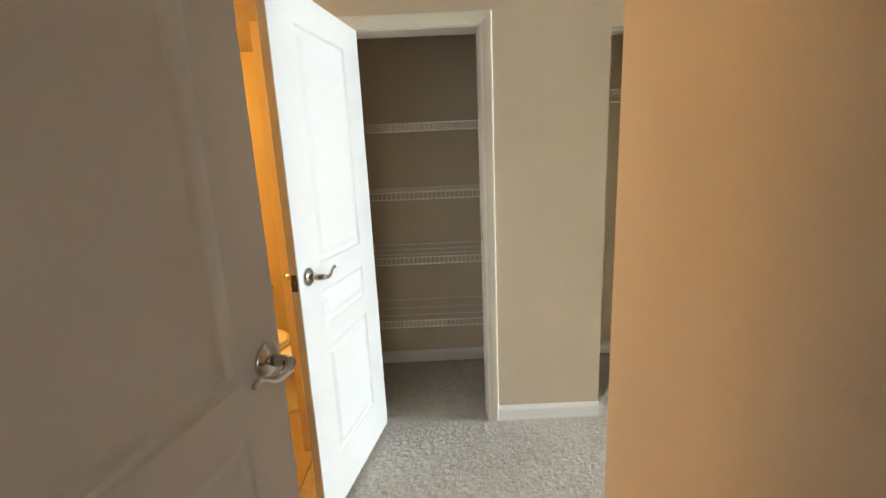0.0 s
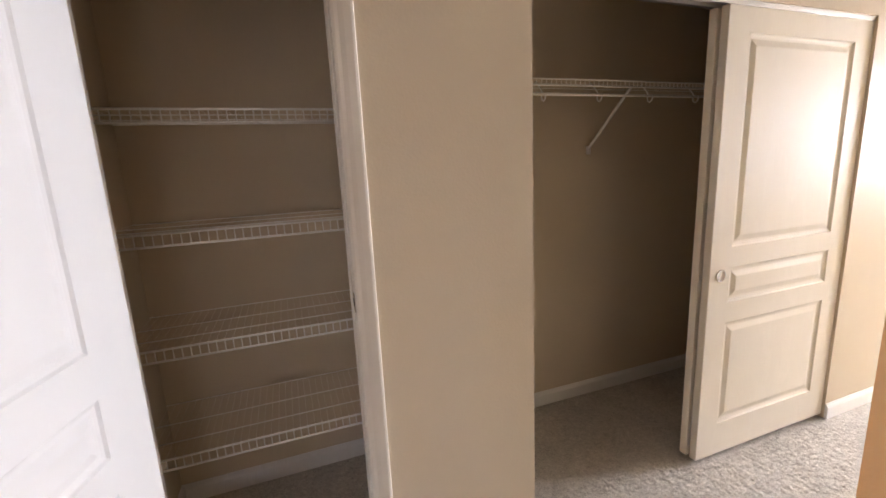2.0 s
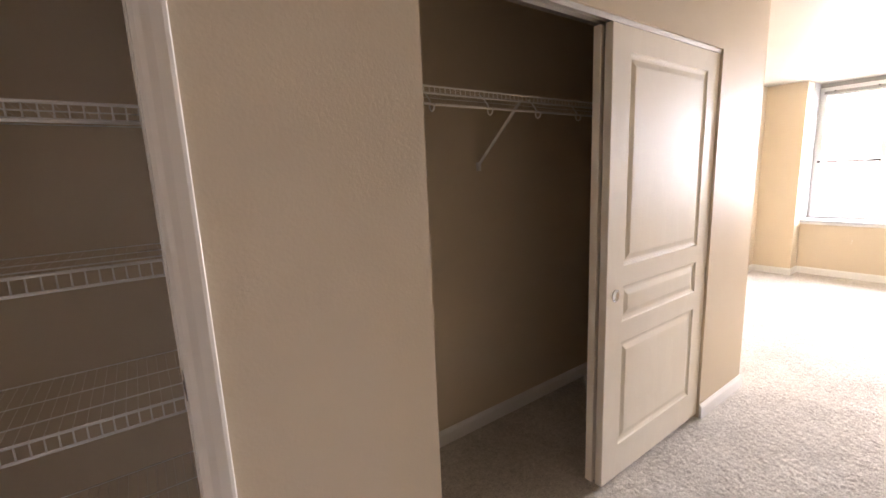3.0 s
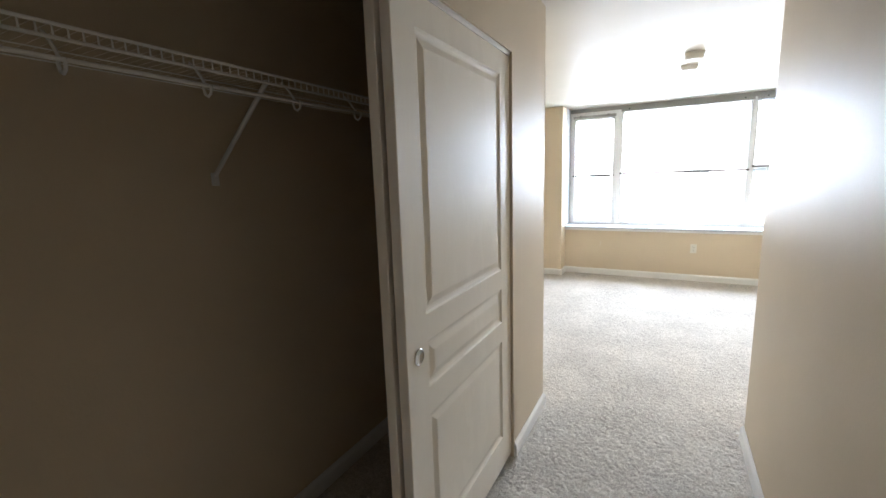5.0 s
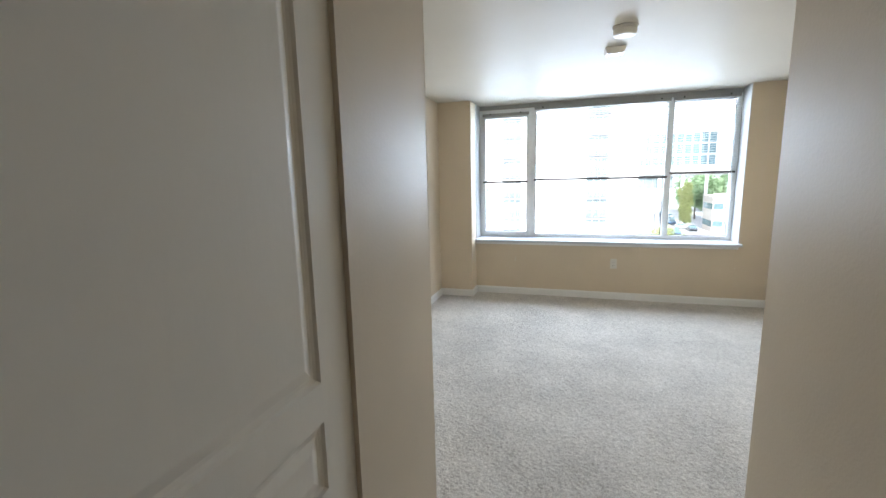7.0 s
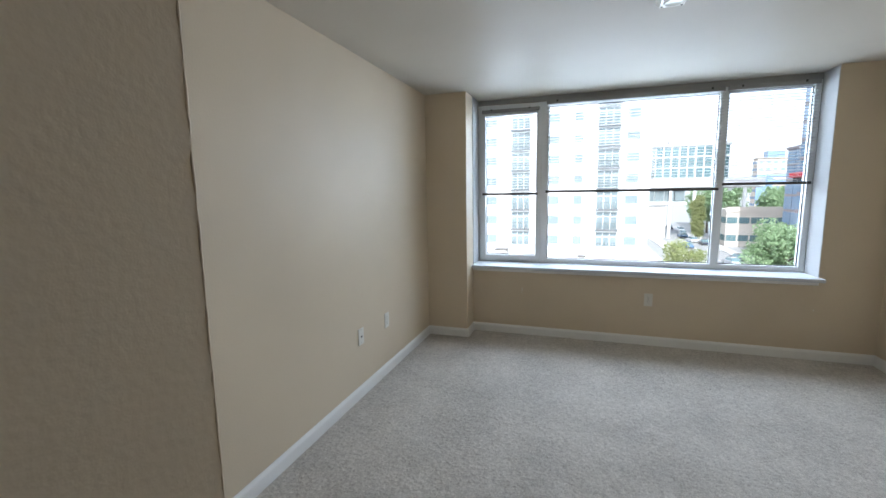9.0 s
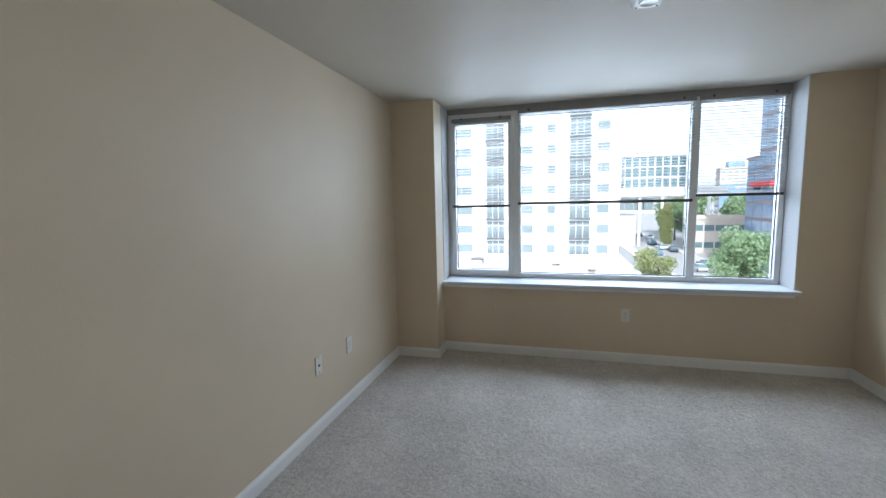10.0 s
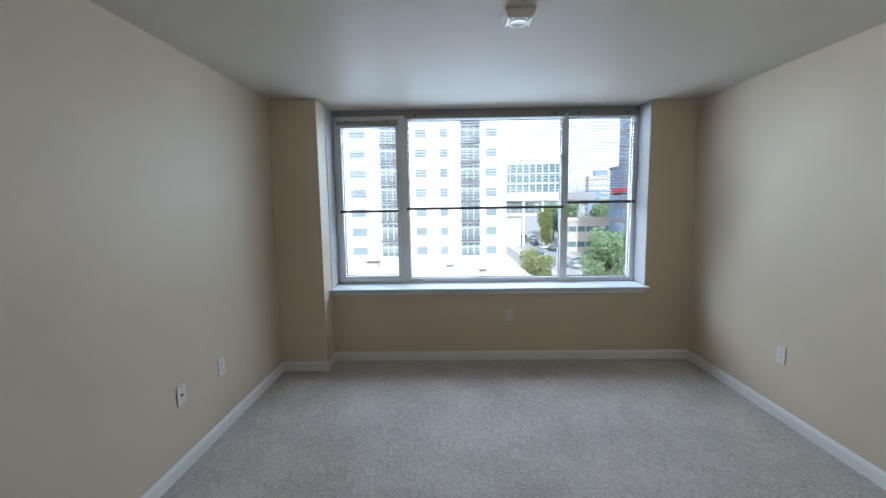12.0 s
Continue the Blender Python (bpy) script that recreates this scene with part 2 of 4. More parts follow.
def carpet_pile(x0, y0, x1, y1, step=0.0065):
    """The tufted face of the carpet: a fine sheet of uneven tufts with brushed patches."""
    rng = np.random.default_rng(7)
    nx, ny = int((x1 - x0) / step), int((y1 - y0) / step)
    gx, gy = np.meshgrid(np.linspace(x0, x1, nx), np.linspace(y0, y1, ny), indexing="ij")

    def smooth(cell, amount):
        cx, cy = int((x1 - x0) / cell) + 3, int((y1 - y0) / cell) + 3
        grid = rng.normal(0, amount, (cx, cy))
        u, v = (gx - x0) / cell, (gy - y0) / cell
        i, j = u.astype(int), v.astype(int)
        fu, fv = u - i, v - j
        fu, fv = fu * fu * (3 - 2 * fu), fv * fv * (3 - 2 * fv)
        return (grid[i, j] * (1 - fu) + grid[i + 1, j] * fu) * (1 - fv) + (grid[i, j + 1] * (1 - fu) + grid[i + 1, j + 1] * fu) * fv
    h = rng.normal(0, 0.0011, (nx, ny)) + smooth(0.016, 0.0005) + smooth(0.07, 0.0005) + smooth(0.35, 0.0004)
    px = gx + rng.uniform(-0.35, 0.35, (nx, ny)) * step
    py = gy + rng.uniform(-0.35, 0.35, (nx, ny)) * step
    co = np.stack([px, py, np.clip(h, -0.0055, 0.006)], -1).reshape(-1, 3).astype(np.float32)
    ids = np.arange(nx * ny).reshape(nx, ny)
    quads = np.stack([ids[:-1, :-1], ids[1:, :-1], ids[1:, 1:], ids[:-1, 1:]], -1).reshape(-1, 4).astype(np.int32)
    me = bpy.data.meshes.new("carpet_pile")
    me.vertices.add(len(co))
    me.vertices.foreach_set("co", co.ravel())
    me.loops.add(quads.size)
    me.loops.foreach_set("vertex_index", quads.ravel())
    me.polygons.add(len(quads))
    me.polygons.foreach_set("loop_start", np.arange(0, quads.size, 4, dtype=np.int32))
    me.update(calc_edges=True)
    me.materials.append(CARPET)
    return tagged(new("carpet_pile", me), "grey-beige cut-pile carpet with brushed patches", "carpet", kind="stuff")


carpet_pile(HLX, CY, STUB, BACK)
carpet_pile(HLX, -0.1, HX, CY)
carpet_pile(STUB, BS, WX, BN)
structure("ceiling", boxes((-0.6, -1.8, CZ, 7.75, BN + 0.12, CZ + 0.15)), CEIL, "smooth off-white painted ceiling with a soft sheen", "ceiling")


def comb_wall(y, thick, outline):
    """A wall cut from one outline in x and z, standing from y to y + thick."""
    bm = bmesh.new()
    f = bm.faces.new([bm.verts.new((x, y, z)) for x, z in outline])
    made = bmesh.ops.extrude_face_region(bm, geom=[f])
    bmesh.ops.translate(bm, vec=(0, thick, 0), verts=[v for v in made["geom"] if isinstance(v, bmesh.types.BMVert)])
    bmesh.ops.recalc_face_normals(bm, faces=bm.faces)
    bmesh.ops.triangulate(bm, faces=[g for g in bm.faces if len(g.verts) > 4])
    return bm


structure("wall_closets", comb_wall(WY, WT, [
    (HLX, -0.05), (LX0, -0.05), (LX0, LZ), (LX1, LZ), (LX1, -0.05), (SX0, -0.05), (SX0, SZ), (SX1, SZ), (SX1, -0.05), (STUB, -0.05), (STUB, CZ), (HLX, CZ)]),
    WALL, "beige painted wall with two closet openings", "wall")
structure("wall_closet_back", boxes((-0.29, BACK, -0.05, STUB - 0.11, BACK + 0.11, CZ)), WALL, "beige painted back wall of the closets", "wall")
structure("wall_closet_divider", boxes((0.62, WY + WT, -0.05, 0.73, BACK, CZ)), WALL, "beige painted wall between the two closets", "wall")
structure("wall_linen_side", boxes((HLX, WY + WT, -0.05, HLX + 0.12, 3.1, CZ)), WALL, "beige painted side wall of the linen closet", "wall")
structure("wall_closet_end", boxes((STUB - 0.11, WY + WT, -0.05, STUB, BN, CZ)), WALL, "beige painted end wall of the closet", "wall")
structure("wall_north", boxes((STUB - 0.11, BN, -0.05, COLX, BN + 0.12, CZ)), WALL, "beige painted bedroom wall with two outlets", "wall")
structure("wall_column", boxes((COLX, COLY, -0.05, 7.7, BN + 0.12, CZ), bevel=0.004), WALL, "beige painted column beside the window", "column")
structure("wall_window", boxes(
    (WX, RY0, -0.05, 7.7, RY1, RZ0), (WX, BS - 0.12, -0.05, 7.7, RY0, CZ), (FX0 + 0.002, RY0, RZ1, 7.7, RY1, CZ)), WALL, "beige painted wall round the wide window", "wall")
structure("wall_south", boxes((SOUTH_END - 0.11, BS - 0.12, -0.05, WX, BS, CZ)), WALL, "beige painted bedroom wall lit by the window", "wall")
structure("wall_corridor", boxes((HX, CY - 0.11, -0.05, SOUTH_END, CY, CZ)), WALL, "beige painted corridor wall with orange-peel texture", "wall")
structure("wall_bedroom_west", boxes((SOUTH_END - 0.11, BS, -0.05, SOUTH_END, CY - 0.11, CZ)), WALL, "beige painted bedroom wall beside the corridor", "wall")
structure("wall_hall_east", boxes((HX, -1.7, -0.05, HX + 0.11, CY - 0.11, CZ)), WALL, "beige painted hall wall", "wall")
structure("wall_hall_west", boxes((HLX - 0.11, -1.7, -0.05, HLX, BDY0, CZ), (HLX - 0.11, BDY1, -0.05, HLX, WY, CZ), (HLX - 0.11, BDY0, 2.03, HLX, BDY1, CZ)), WALL, "beige painted hall wall with the bathroom doorway", "wall")
structure("wall_entry", boxes((HLX, -0.12, -0.05, -0.27, 0.0, CZ), (0.63, -0.12, -0.05, HX, 0.0, CZ), (-0.27, -0.12, 2.05, 0.63, 0.0, CZ)), WALL, "beige painted wall round the entry doorway", "wall")
# Unseen wall; its opening is added to let fill daylight into the hall.
structure("wall_entry_back", boxes((HLX - 0.11, -1.82, -0.05, 0.0, -1.7, CZ), (0.22, -1.82, -0.05, HX + 0.11, -1.7, CZ), (0.0, -1.82, 2.0, 0.22, -1.7, CZ), (0.0, -1.82, -0.05, 0.22, -1.7, 1.0)), WALL, "beige painted wall behind the entry with an added opening for fill daylight", "wall")

worn = bmesh.new()
rnd_chip = random.Random(12)
ridge = [Vector((STUB - 0.001 + rnd_chip.uniform(-0.0006, 0.0004), WY + 0.001 + rnd_chip.uniform(-0.0004, 0.0006), 0.1 + 0.009 * k)) for k in range(int((CZ - 0.11) / 0.009))]
add_tube(worn, ridge, [rnd_chip.choice((0.0016, 0.0019, 0.0023)) for _ in ridge], 6)
structure("trim_corner", worn, WALL, "rough chipped paint ridge along the wall corner", "trim")

# bathroom shell
BNY = 3.1
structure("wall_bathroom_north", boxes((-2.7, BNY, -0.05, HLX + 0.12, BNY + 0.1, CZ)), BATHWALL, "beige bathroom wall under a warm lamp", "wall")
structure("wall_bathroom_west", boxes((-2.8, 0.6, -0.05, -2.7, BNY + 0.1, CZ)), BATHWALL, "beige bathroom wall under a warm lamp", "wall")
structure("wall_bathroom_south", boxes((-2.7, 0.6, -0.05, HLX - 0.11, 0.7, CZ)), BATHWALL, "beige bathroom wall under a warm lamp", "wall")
structure("ceiling_bathroom", boxes((-2.7, 0.7, 2.19, HLX - 0.11, BNY, 2.29)), CEIL, "low painted bathroom ceiling", "ceiling")

# baseboards
BASE_H, BASE_T = 0.085, 0.014


def baseboard(x0, y0, x1, y1, nx, ny, e0=0.0, e1=0.0):
    """A moulded board along a wall from (x0, y0) to (x1, y1); (nx, ny) points into the room."""
    prof = [(0, 0), (BASE_T, 0), (BASE_T, BASE_H - 0.022), (BASE_T - 0.004, BASE_H - 0.012), (0.006, BASE_H - 0.006), (0.004, BASE_H), (0, BASE_H)]
    a, b = Vector((x0, y0, 0)), Vector((x1, y1, 0))
    way, out = (b - a).normalized(), Vector((nx, ny, 0))
    bm = bmesh.new()
    ends = [[bm.verts.new(p + way * (s * d * e) + out * (d + 0.0015) + Vector((0, 0, h + 0.001))) for d, h in prof] for p, s, e in ((a, 1, e0), (b, -1, e1))]
    n = len(prof)
    for k in range(n):
        bm.faces.new((ends[0][k], ends[1][k], ends[1][(k + 1) % n], ends[0][(k + 1) % n]))
    bm.faces.new(ends[0][::-1])
    bm.faces.new(ends[1])
    bmesh.ops.recalc_face_normals(bm, faces=bm.faces)
    return structure("baseboard", bm, TRIM, "white moulded baseboard along the beige wall", "baseboard")


# e0, e1: 1 cuts an inside mitre, -1 an outside one
baseboard(0.505, WY, SX0, WY, 0, -1, 0, 0)
baseboard(SX1, WY, STUB, WY, 0, -1, 0, -1)
baseboard(STUB, WY, STUB, BN, 1, 0, -1, 1)
baseboard(STUB, BN, COLX, BN, 0, -1, 1, 1)
baseboard(COLX, BN, COLX, COLY, -1, 0, 1, -1)
baseboard(COLX, COLY, WX, COLY, 0, -1, -1, 1)
baseboard(WX, COLY, WX, BS, -1, 0, 1, 1)
baseboard(WX, BS, SOUTH_END, BS, 0, 1, 1, 1)
baseboard(SOUTH_END, BS, SOUTH_END, CY, 1, 0, 1, -1)
baseboard(SOUTH_END, CY, HX, CY, 0, 1, -1, -1)
baseboard(HX, CY, HX, 0.0, -1, 0, -1, 0)
baseboard(HLX + 0.12, BACK, 0.62, BACK, 0, -1, 1, 1)
baseboard(HLX + 0.12, WY + WT, HLX + 0.12, BACK, 1, 0, 0, 1)
baseboard(0.62, BACK, 0.62, WY + WT, -1, 0, 1, 0)
baseboard(0.73, BACK, STUB - 0.11, BACK, 0, -1, 1, 1)
baseboard(0.73, WY + WT, 0.73, BACK, 1, 0, 0, 1)
baseboard(STUB - 0.11, BACK, STUB - 0.11, WY + WT, -1, 0, 1, 0)

# ---- doors ----


def add_panel_side(bm, x0, x1, z0, z1, y, s, flat):
    """One moulded panel seen from side s (-1: towards -y): sunk ovolo, then a raised field."""
    rings = []
    for inset, depth in ((0, 0), (0.006, 0.006), (0.014, 0.0085), (0.022, 0.009), (0.03, 0.007), (0.046, 0.0025), (0.05, flat)):
        yy = y - s * depth
        rings.append([bm.verts.new(c) for c in ((x0 + inset, yy, z0 + inset), (x1 - inset, yy, z0 + inset), (x1 - inset, yy, z1 - inset), (x0 + inset, yy, z1 - inset))])
    for a, b in zip(rings, rings[1:]):
        for k in range(4):
            bm.faces.new((a[k], a[(k + 1) % 4], b[(k + 1) % 4], b[k]))
    bm.faces.new(rings[-1])


def panel_leaf(root, w, h, t, panels, mat, z0=0.0):
    """A door leaf in local x (0..w), y (0..t), z (z0..z0+h): slab of stiles and rails, and one part a moulded panel."""
    bm = bmesh.new()
    xs = sorted({0.0, w, *(p[0] for p in panels), *(p[1] for p in panels)})
    zs = sorted({z0, z0 + h, *(p[2] for p in panels), *(p[3] for p in panels)})
    e = 0.0025
    for y, s in ((0.0, -1), (t, 1)):
        for xa, xb in zip(xs, xs[1:]):
            for za, zb in zip(zs, zs[1:]):
                cx, cz = (xa + xb) / 2, (za + zb) / 2
                if any(p[0] < cx < p[1] and p[2] < cz < p[3] for p in panels):
                    continue
                fx = lambda v: min(max(v, e), w - e)
                fz = lambda v: min(max(v, z0 + e), z0 + h - e)
                bm.faces.new([bm.verts.new((fx(x), y, fz(z))) for x, z in ((xa, za), (xb, za), (xb, zb), (xa, zb))])
    # edges with a small round
    for (a, b) in (((e, 0), (w - e, 0)), ((w - e, 0), (w, e)), ((w, e), (w, t - e)), ((w, t - e), (w - e, t)), ((w - e, t), (e, t)), ((e, t), (0, t - e)), ((0, t - e), (0, e)), ((0, e), (e, 0))):
        if a[1] == b[1]:
            continue
        bm.faces.new([bm.verts.new((p[0], p[1], z)) for p, z in ((a, z0 + e), (b, z0 + e), (b, z0 + h - e), (a, z0 + h - e))])
    for z, zi in ((z0, z0 + e), (z0 + h, z0 + h - e)):
        bm.faces.new([bm.verts.new((x, y, z)) for x, y in ((e, e), (w - e, e), (w - e, t - e), (e, t - e))])
        for q in (((e, 0), (w - e, 0), (w - e, e), (e, e)), ((e, t), (w - e, t), (w - e, t - e), (e, t - e)), ((0, e), (0, t - e), (e, t - e), (e, e)), ((w, e), (w, t - e), (w - e, t - e), (w - e, e))):
            bm.faces.new([bm.verts.new((x, y, zi if i < 2 else z)) for i, (x, y) in enumerate(q)])
    bmesh.ops.remove_doubles(bm, verts=bm.verts, dist=1e-5)
    bmesh.ops.recalc_face_normals(bm, faces=bm.faces)
    leaf = part("door_leaf", bm, mat, root)
    for x0, x1, za, zb in panels:
        pm = bmesh.new()
        add_panel_side(pm, x0, x1, za, zb, 0.0, -1, 0.0022)
        add_panel_side(pm, x0, x1, za, zb, t, 1, 0.0022)
        bmesh.ops.recalc_face_normals(pm, faces=pm.faces)
        part("panel", pm, mat, leaf)
    return leaf


def lever(parent, m, flip=1):
    """A lever handle: turned rose, neck and a wave-shaped grip, standing off along local -y."""
    out = pose(0, 0, 0, 90)
    bm = add_lathe(bmesh.new(), [(0, 0.016), (0.012, 0.016), (0.02, 0.0145), (0.026, 0.0125), (0.03, 0.0085), (0.0335, 0.006), (0.034, 0.003), (0.034, 0)], out)
    rose = part("handle_rose", bm, NICKEL, parent, "polished nickel lever handle", True, m)
    bm = bmesh.new()
    pts = [(0, -0.008, 0), (0, -0.03, 0), (0, -0.044, 0), (flip * 0.006, -0.054, -0.001), (flip * 0.019, -0.058, -0.005), (flip * 0.034, -0.058, -0.009), (flip * 0.05, -0.057, -0.009), (flip * 0.066, -0.056, -0.003), (flip * 0.08, -0.055, 0.006), (flip * 0.092, -0.054, 0.013), (flip * 0.103, -0.053, 0.015), (flip * 0.111, -0.052, 0.011), (flip * 0.113, -0.051, 0.006)]
    add_tube(bm, pts, [0.0125, 0.0115, 0.0125, 0.0115, 0.0095, 0.008, 0.0068, 0.006, 0.0055, 0.0052, 0.005, 0.0048, 0.0035], 14)
    part("lever", bm, NICKEL, rose, "", True)
    return rose


# linen closet door, swung wide open
LW, LH, DT = 0.7, 2.005, 0.035
ang = math.degrees(math.atan2(-0.656, -0.148))
linen_door = thing("linen_closet_door", "white three-panel closet door standing wide open", "door", pose(-0.118 - DT * 0.968 + 0.007, 2.134 + DT * 0.25 + 0.027, 0.022, 0, 0, ang))
LP = [(0.16, 0.548, 0.215, 0.705), (0.16, 0.548, 0.795, 0.94), (0.16, 0.548, 1.045, 1.89)]
panel_leaf(linen_door, LW, LH, DT, [(a, b, c, d) for a, b, c, d in LP], DOORWHITE)
lever(linen_door, pose(LW - 0.062, DT, 1.022, 0, 0, 180), 1)
lever(linen_door, pose(LW - 0.062, 0, 1.022), -1)
part("latch", boxes((LW - 0.001, 0.006, 0.985, LW + 0.002, 0.029, 1.045), (LW, 0.011, 1.006, LW + 0.011, 0.024, 1.024), bevel=0.0008), DARKMETAL, linen_door, "dark metal latch plate")
for z in (0.2, 1.0, 1.78):
    part("hinge", add_tube(bmesh.new(), [(-0.006, 0.0, z - 0.045), (-0.006, 0.0, z + 0.045)], 0.006, 10), NICKEL, linen_door)

# jamb and casing of the linen closet
JT = 0.018
structure("door_1_jamb", boxes((LX0 - 0.002, WY - 0.002, 0, LX0 + JT, WY + WT + 0.002, LZ), (LX1 - JT + 0.012, WY - 0.002, 0, LX1 + 0.002, WY + WT + 0.002, LZ), (LX0 + JT, WY - 0.002, LZ - JT, LX1 - JT + 0.012, WY + WT + 0.002, LZ), (LX1 - JT + 0.009, WY + 0.04, 0, LX1 - JT + 0.0125, WY + 0.075, LZ - JT), bevel=0.001), CASING, "cream painted door jamb of the linen closet", "door frame")
strike = thing("strike_plate", "small steel strike plate on the white jamb", "strike plate", pose(LX1 - JT + 0.011, WY + 0.018, 1.035))
part("plate", boxes((-0.002, -0.013, -0.03, 0.0005, 0.013, 0.03), bevel=0.0007), NICKEL, strike)
part("latch_hole", boxes((-0.0028, -0.006, -0.011, -0.0015, 0.006, 0.011)), SLOT, strike, "dark latch hole")


def casing(name, x0, x1, top, y, label):
    """Moulded casing on three sides of an opening in a wall facing -y; x0 and x1 are its inner edges."""
    w = 0.06
    prof = [(0, 0.009), (0.006, 0.011), (0.016, 0.011), (0.03, 0.014), (0.05, 0.016), (0.057, 0.015), (w, 0.009)]
    bm = bmesh.new()

    def strip(pts):
        rows = [[bm.verts.new(p) for p in col] for col in pts]
        for a, b in zip(rows, rows[1:]):
            for k in range(len(a) - 1):
                bm.faces.new((a[k], a[k + 1], b[k + 1], b[k]))
    cols = []
    for corner in range(4):
        col = []
        full = [(0, 0.0)] + prof + [(w, 0.0)]
        for d, h in full:
            x = x0 - d if corner in (0, 1) else x1 + d
            z = 0.0 if corner in (0, 3) else top + d
            col.append((x, y - h - 0.002, z))
        cols.append(col)
    strip(cols)
    bmesh.ops.recalc_face_normals(bm, faces=bm.faces)
    return structure(name, bm, CASING, label, "door trim")


casing("trim_linen", LX0 + 0.004, LX1 - 0.004, LZ - 0.014, WY, "cream moulded casing round the linen closet")

# sliding closet doors, both pushed to one side
SP = [(0.122, 0.806, 0.163, 0.663), (0.122, 0.806, 0.758, 0.92), (0.122, 0.806, 1.01, 1.87)]
for name, x, y in (("sliding_closet_door", 1.943, WY + 0.014), ("sliding_closet_door", 1.938, WY + 0.062)):
    d = thing(name, "cream three-panel sliding closet door pushed half open", "door", pose(x, y, 0.018), "sliding closet doors")
    panel_leaf(d, 0.935, 1.967, DT, SP, DOORCREAM)
    bm = add_lathe(bmesh.new(), [(0.0275, 0), (0.0275, 0.0022), (0.024, 0.003), (0.0225, 0.0022), (0.0215, -0.003)], pose(0, 0, 0, 90))
    ring = part("finger_pull", bm, NICKEL, d, "round nickel finger pull", True, pose(0.067, -0.0005, 0.888))
    part("pull_cup", add_lathe(bmesh.new(), [(0.0222, 0.0015), (0.0205, 0.0008), (0, 0.0006)], pose(0, 0, 0, 90)), PULLCUP, ring, "", True)
track = thing("door_track", "aluminium sliding door track under the header", "track", pose(0, 0, 0))
part("rail_channel", boxes((SX0, WY + 0.008, SZ - 0.006, SX1, WY + 0.108, SZ - 0.0005), (SX0, WY + 0.010, SZ - 0.02, SX1, WY + 0.013, SZ - 0.006), (SX0, WY + 0.057, SZ - 0.02, SX1, WY + 0.06, SZ - 0.006)), ALU, track)

# entry door beside the camera, open against the hall
ea = math.degrees(math.atan2(0.7, 0.13))
EW = 0.76
ed = Vector((0.13, 0.7)).normalized()
entry_door = thing("entry_door", "white three-panel entry door standing open", "door", pose(-0.101 - ed.x * EW, 0.873 - ed.y * EW, 0.022, 0, 0, ea))
EP = [(0.13, 0.63, 0.215, 0.705), (0.13, 0.63, 0.795, 0.94), (0.13, 0.63, 1.045, 1.89)]
panel_leaf(entry_door, EW, LH, DT, EP, DOORWHITE)
lever(entry_door, pose(EW - 0.053, 0, 1.055), -1)
lever(entry_door, pose(EW - 0.053, DT, 1.055, 0, 0, 180), 1)

# ---- wire shelves ----


def wire_shelf(name, label, x0, x1, yf, yb, z, lip, rod=False):
    """A ventilated shelf: cross wires, long bars, a ladder lip, clips."""
    t = thing(name, label, "wire shelf", pose(x0, yf, z), "wire shelves")
    w, d = x1 - x0, yb - yf - 0.006
    bm = bmesh.new()
    for y, zz, r in ((0, 0, 0.0042), (0, -lip, 0.0042), (d * 0.27, -0.004, 0.0022), (d * 0.6, -0.004, 0.0018), (d, -0.002, 0.0022)):
        part("long_bar", add_tube(bmesh.new(), [(0, y, zz), (w, y, zz)], r, 8), WIRE, t)
    n = int(w / 0.0254)
    add_tube(bm, [(0, 0, -lip), (0, 0, 0.002), (0, 0.012, 0.002), (0, d, 0.002)], [0.0024, 0.0018, 0.0004, 0.0004], 5)
    wire = part("cross_wire", bm, WIRE, t)
    for k in range(n):
        one = wire if k == 0 else new("cross_wire", wire.data)
        one.parent = t
        one.matrix_basis = pose((k + 0.5) * w / n, 0, 0)
    for x in (0.004, w - 0.004):
        part("end_clip", boxes((x - 0.006, -0.008, -lip - 0.008, x + 0.006, 0.012, 0.008), bevel=0.001), WIRE, t)
    return t


for z in (1.637, 1.258, 0.875, 0.478):
    wire_shelf("linen_shelf", "white ventilated wire shelf in the linen closet", HLX + 0.12, 0.62, 2.5, BACK, z, 0.04)
ws = wire_shelf("closet_shelf", "white wire closet shelf with a hanging rod below", 0.73, STUB - 0.11, 2.6, BACK, 1.78, 0.026)
SHW = STUB - 0.11 - 0.73
part("hanging_rod", add_tube(bmesh.new(), [(0, -0.012, -0.068), (SHW, -0.012, -0.068)], 0.0052, 8), WIRE, ws)
for k in range(8):
    x = 0.03 + 0.3 * k + 0.02
    pts = [(x, 0.05, -0.004), (x, 0.03, -0.02), (x, 0.008, -0.045), (x, -0.006, -0.066)] + [(x, -0.012 + 0.016 * math.cos(a), -0.075 + 0.02 * math.sin(a)) for a in [math.pi * v / 8 for v in (2, 0, -2, -4, -6, -8, -9)]]
    part("hook", add_tube(bmesh.new(), pts, 0.0038, 7), WIRE, ws)
for bx in (1.885, 2.9):
    bm = add_tube(bmesh.new(), [(bx - 0.73, 0.006, -0.02), (bx - 0.73, 0.31, -0.295)], 0.0075, 8)
    add_box(bm, bx - 0.738, 0.298, -0.325, bx - 0.722, 0.3195, -0.28, 0.001)
    part("brace", bm, WIRE, ws, "white diagonal shelf brace")

# ---- window ----
# Grey that carries the shade at the window head in its colour.
HEADRAIL = plain("shade_grey_headrail", (0.30, 0.295, 0.28), 0.45)
SILL = wood_white("white_sill_paint", (0.60, 0.62, 0.64), 0.4)
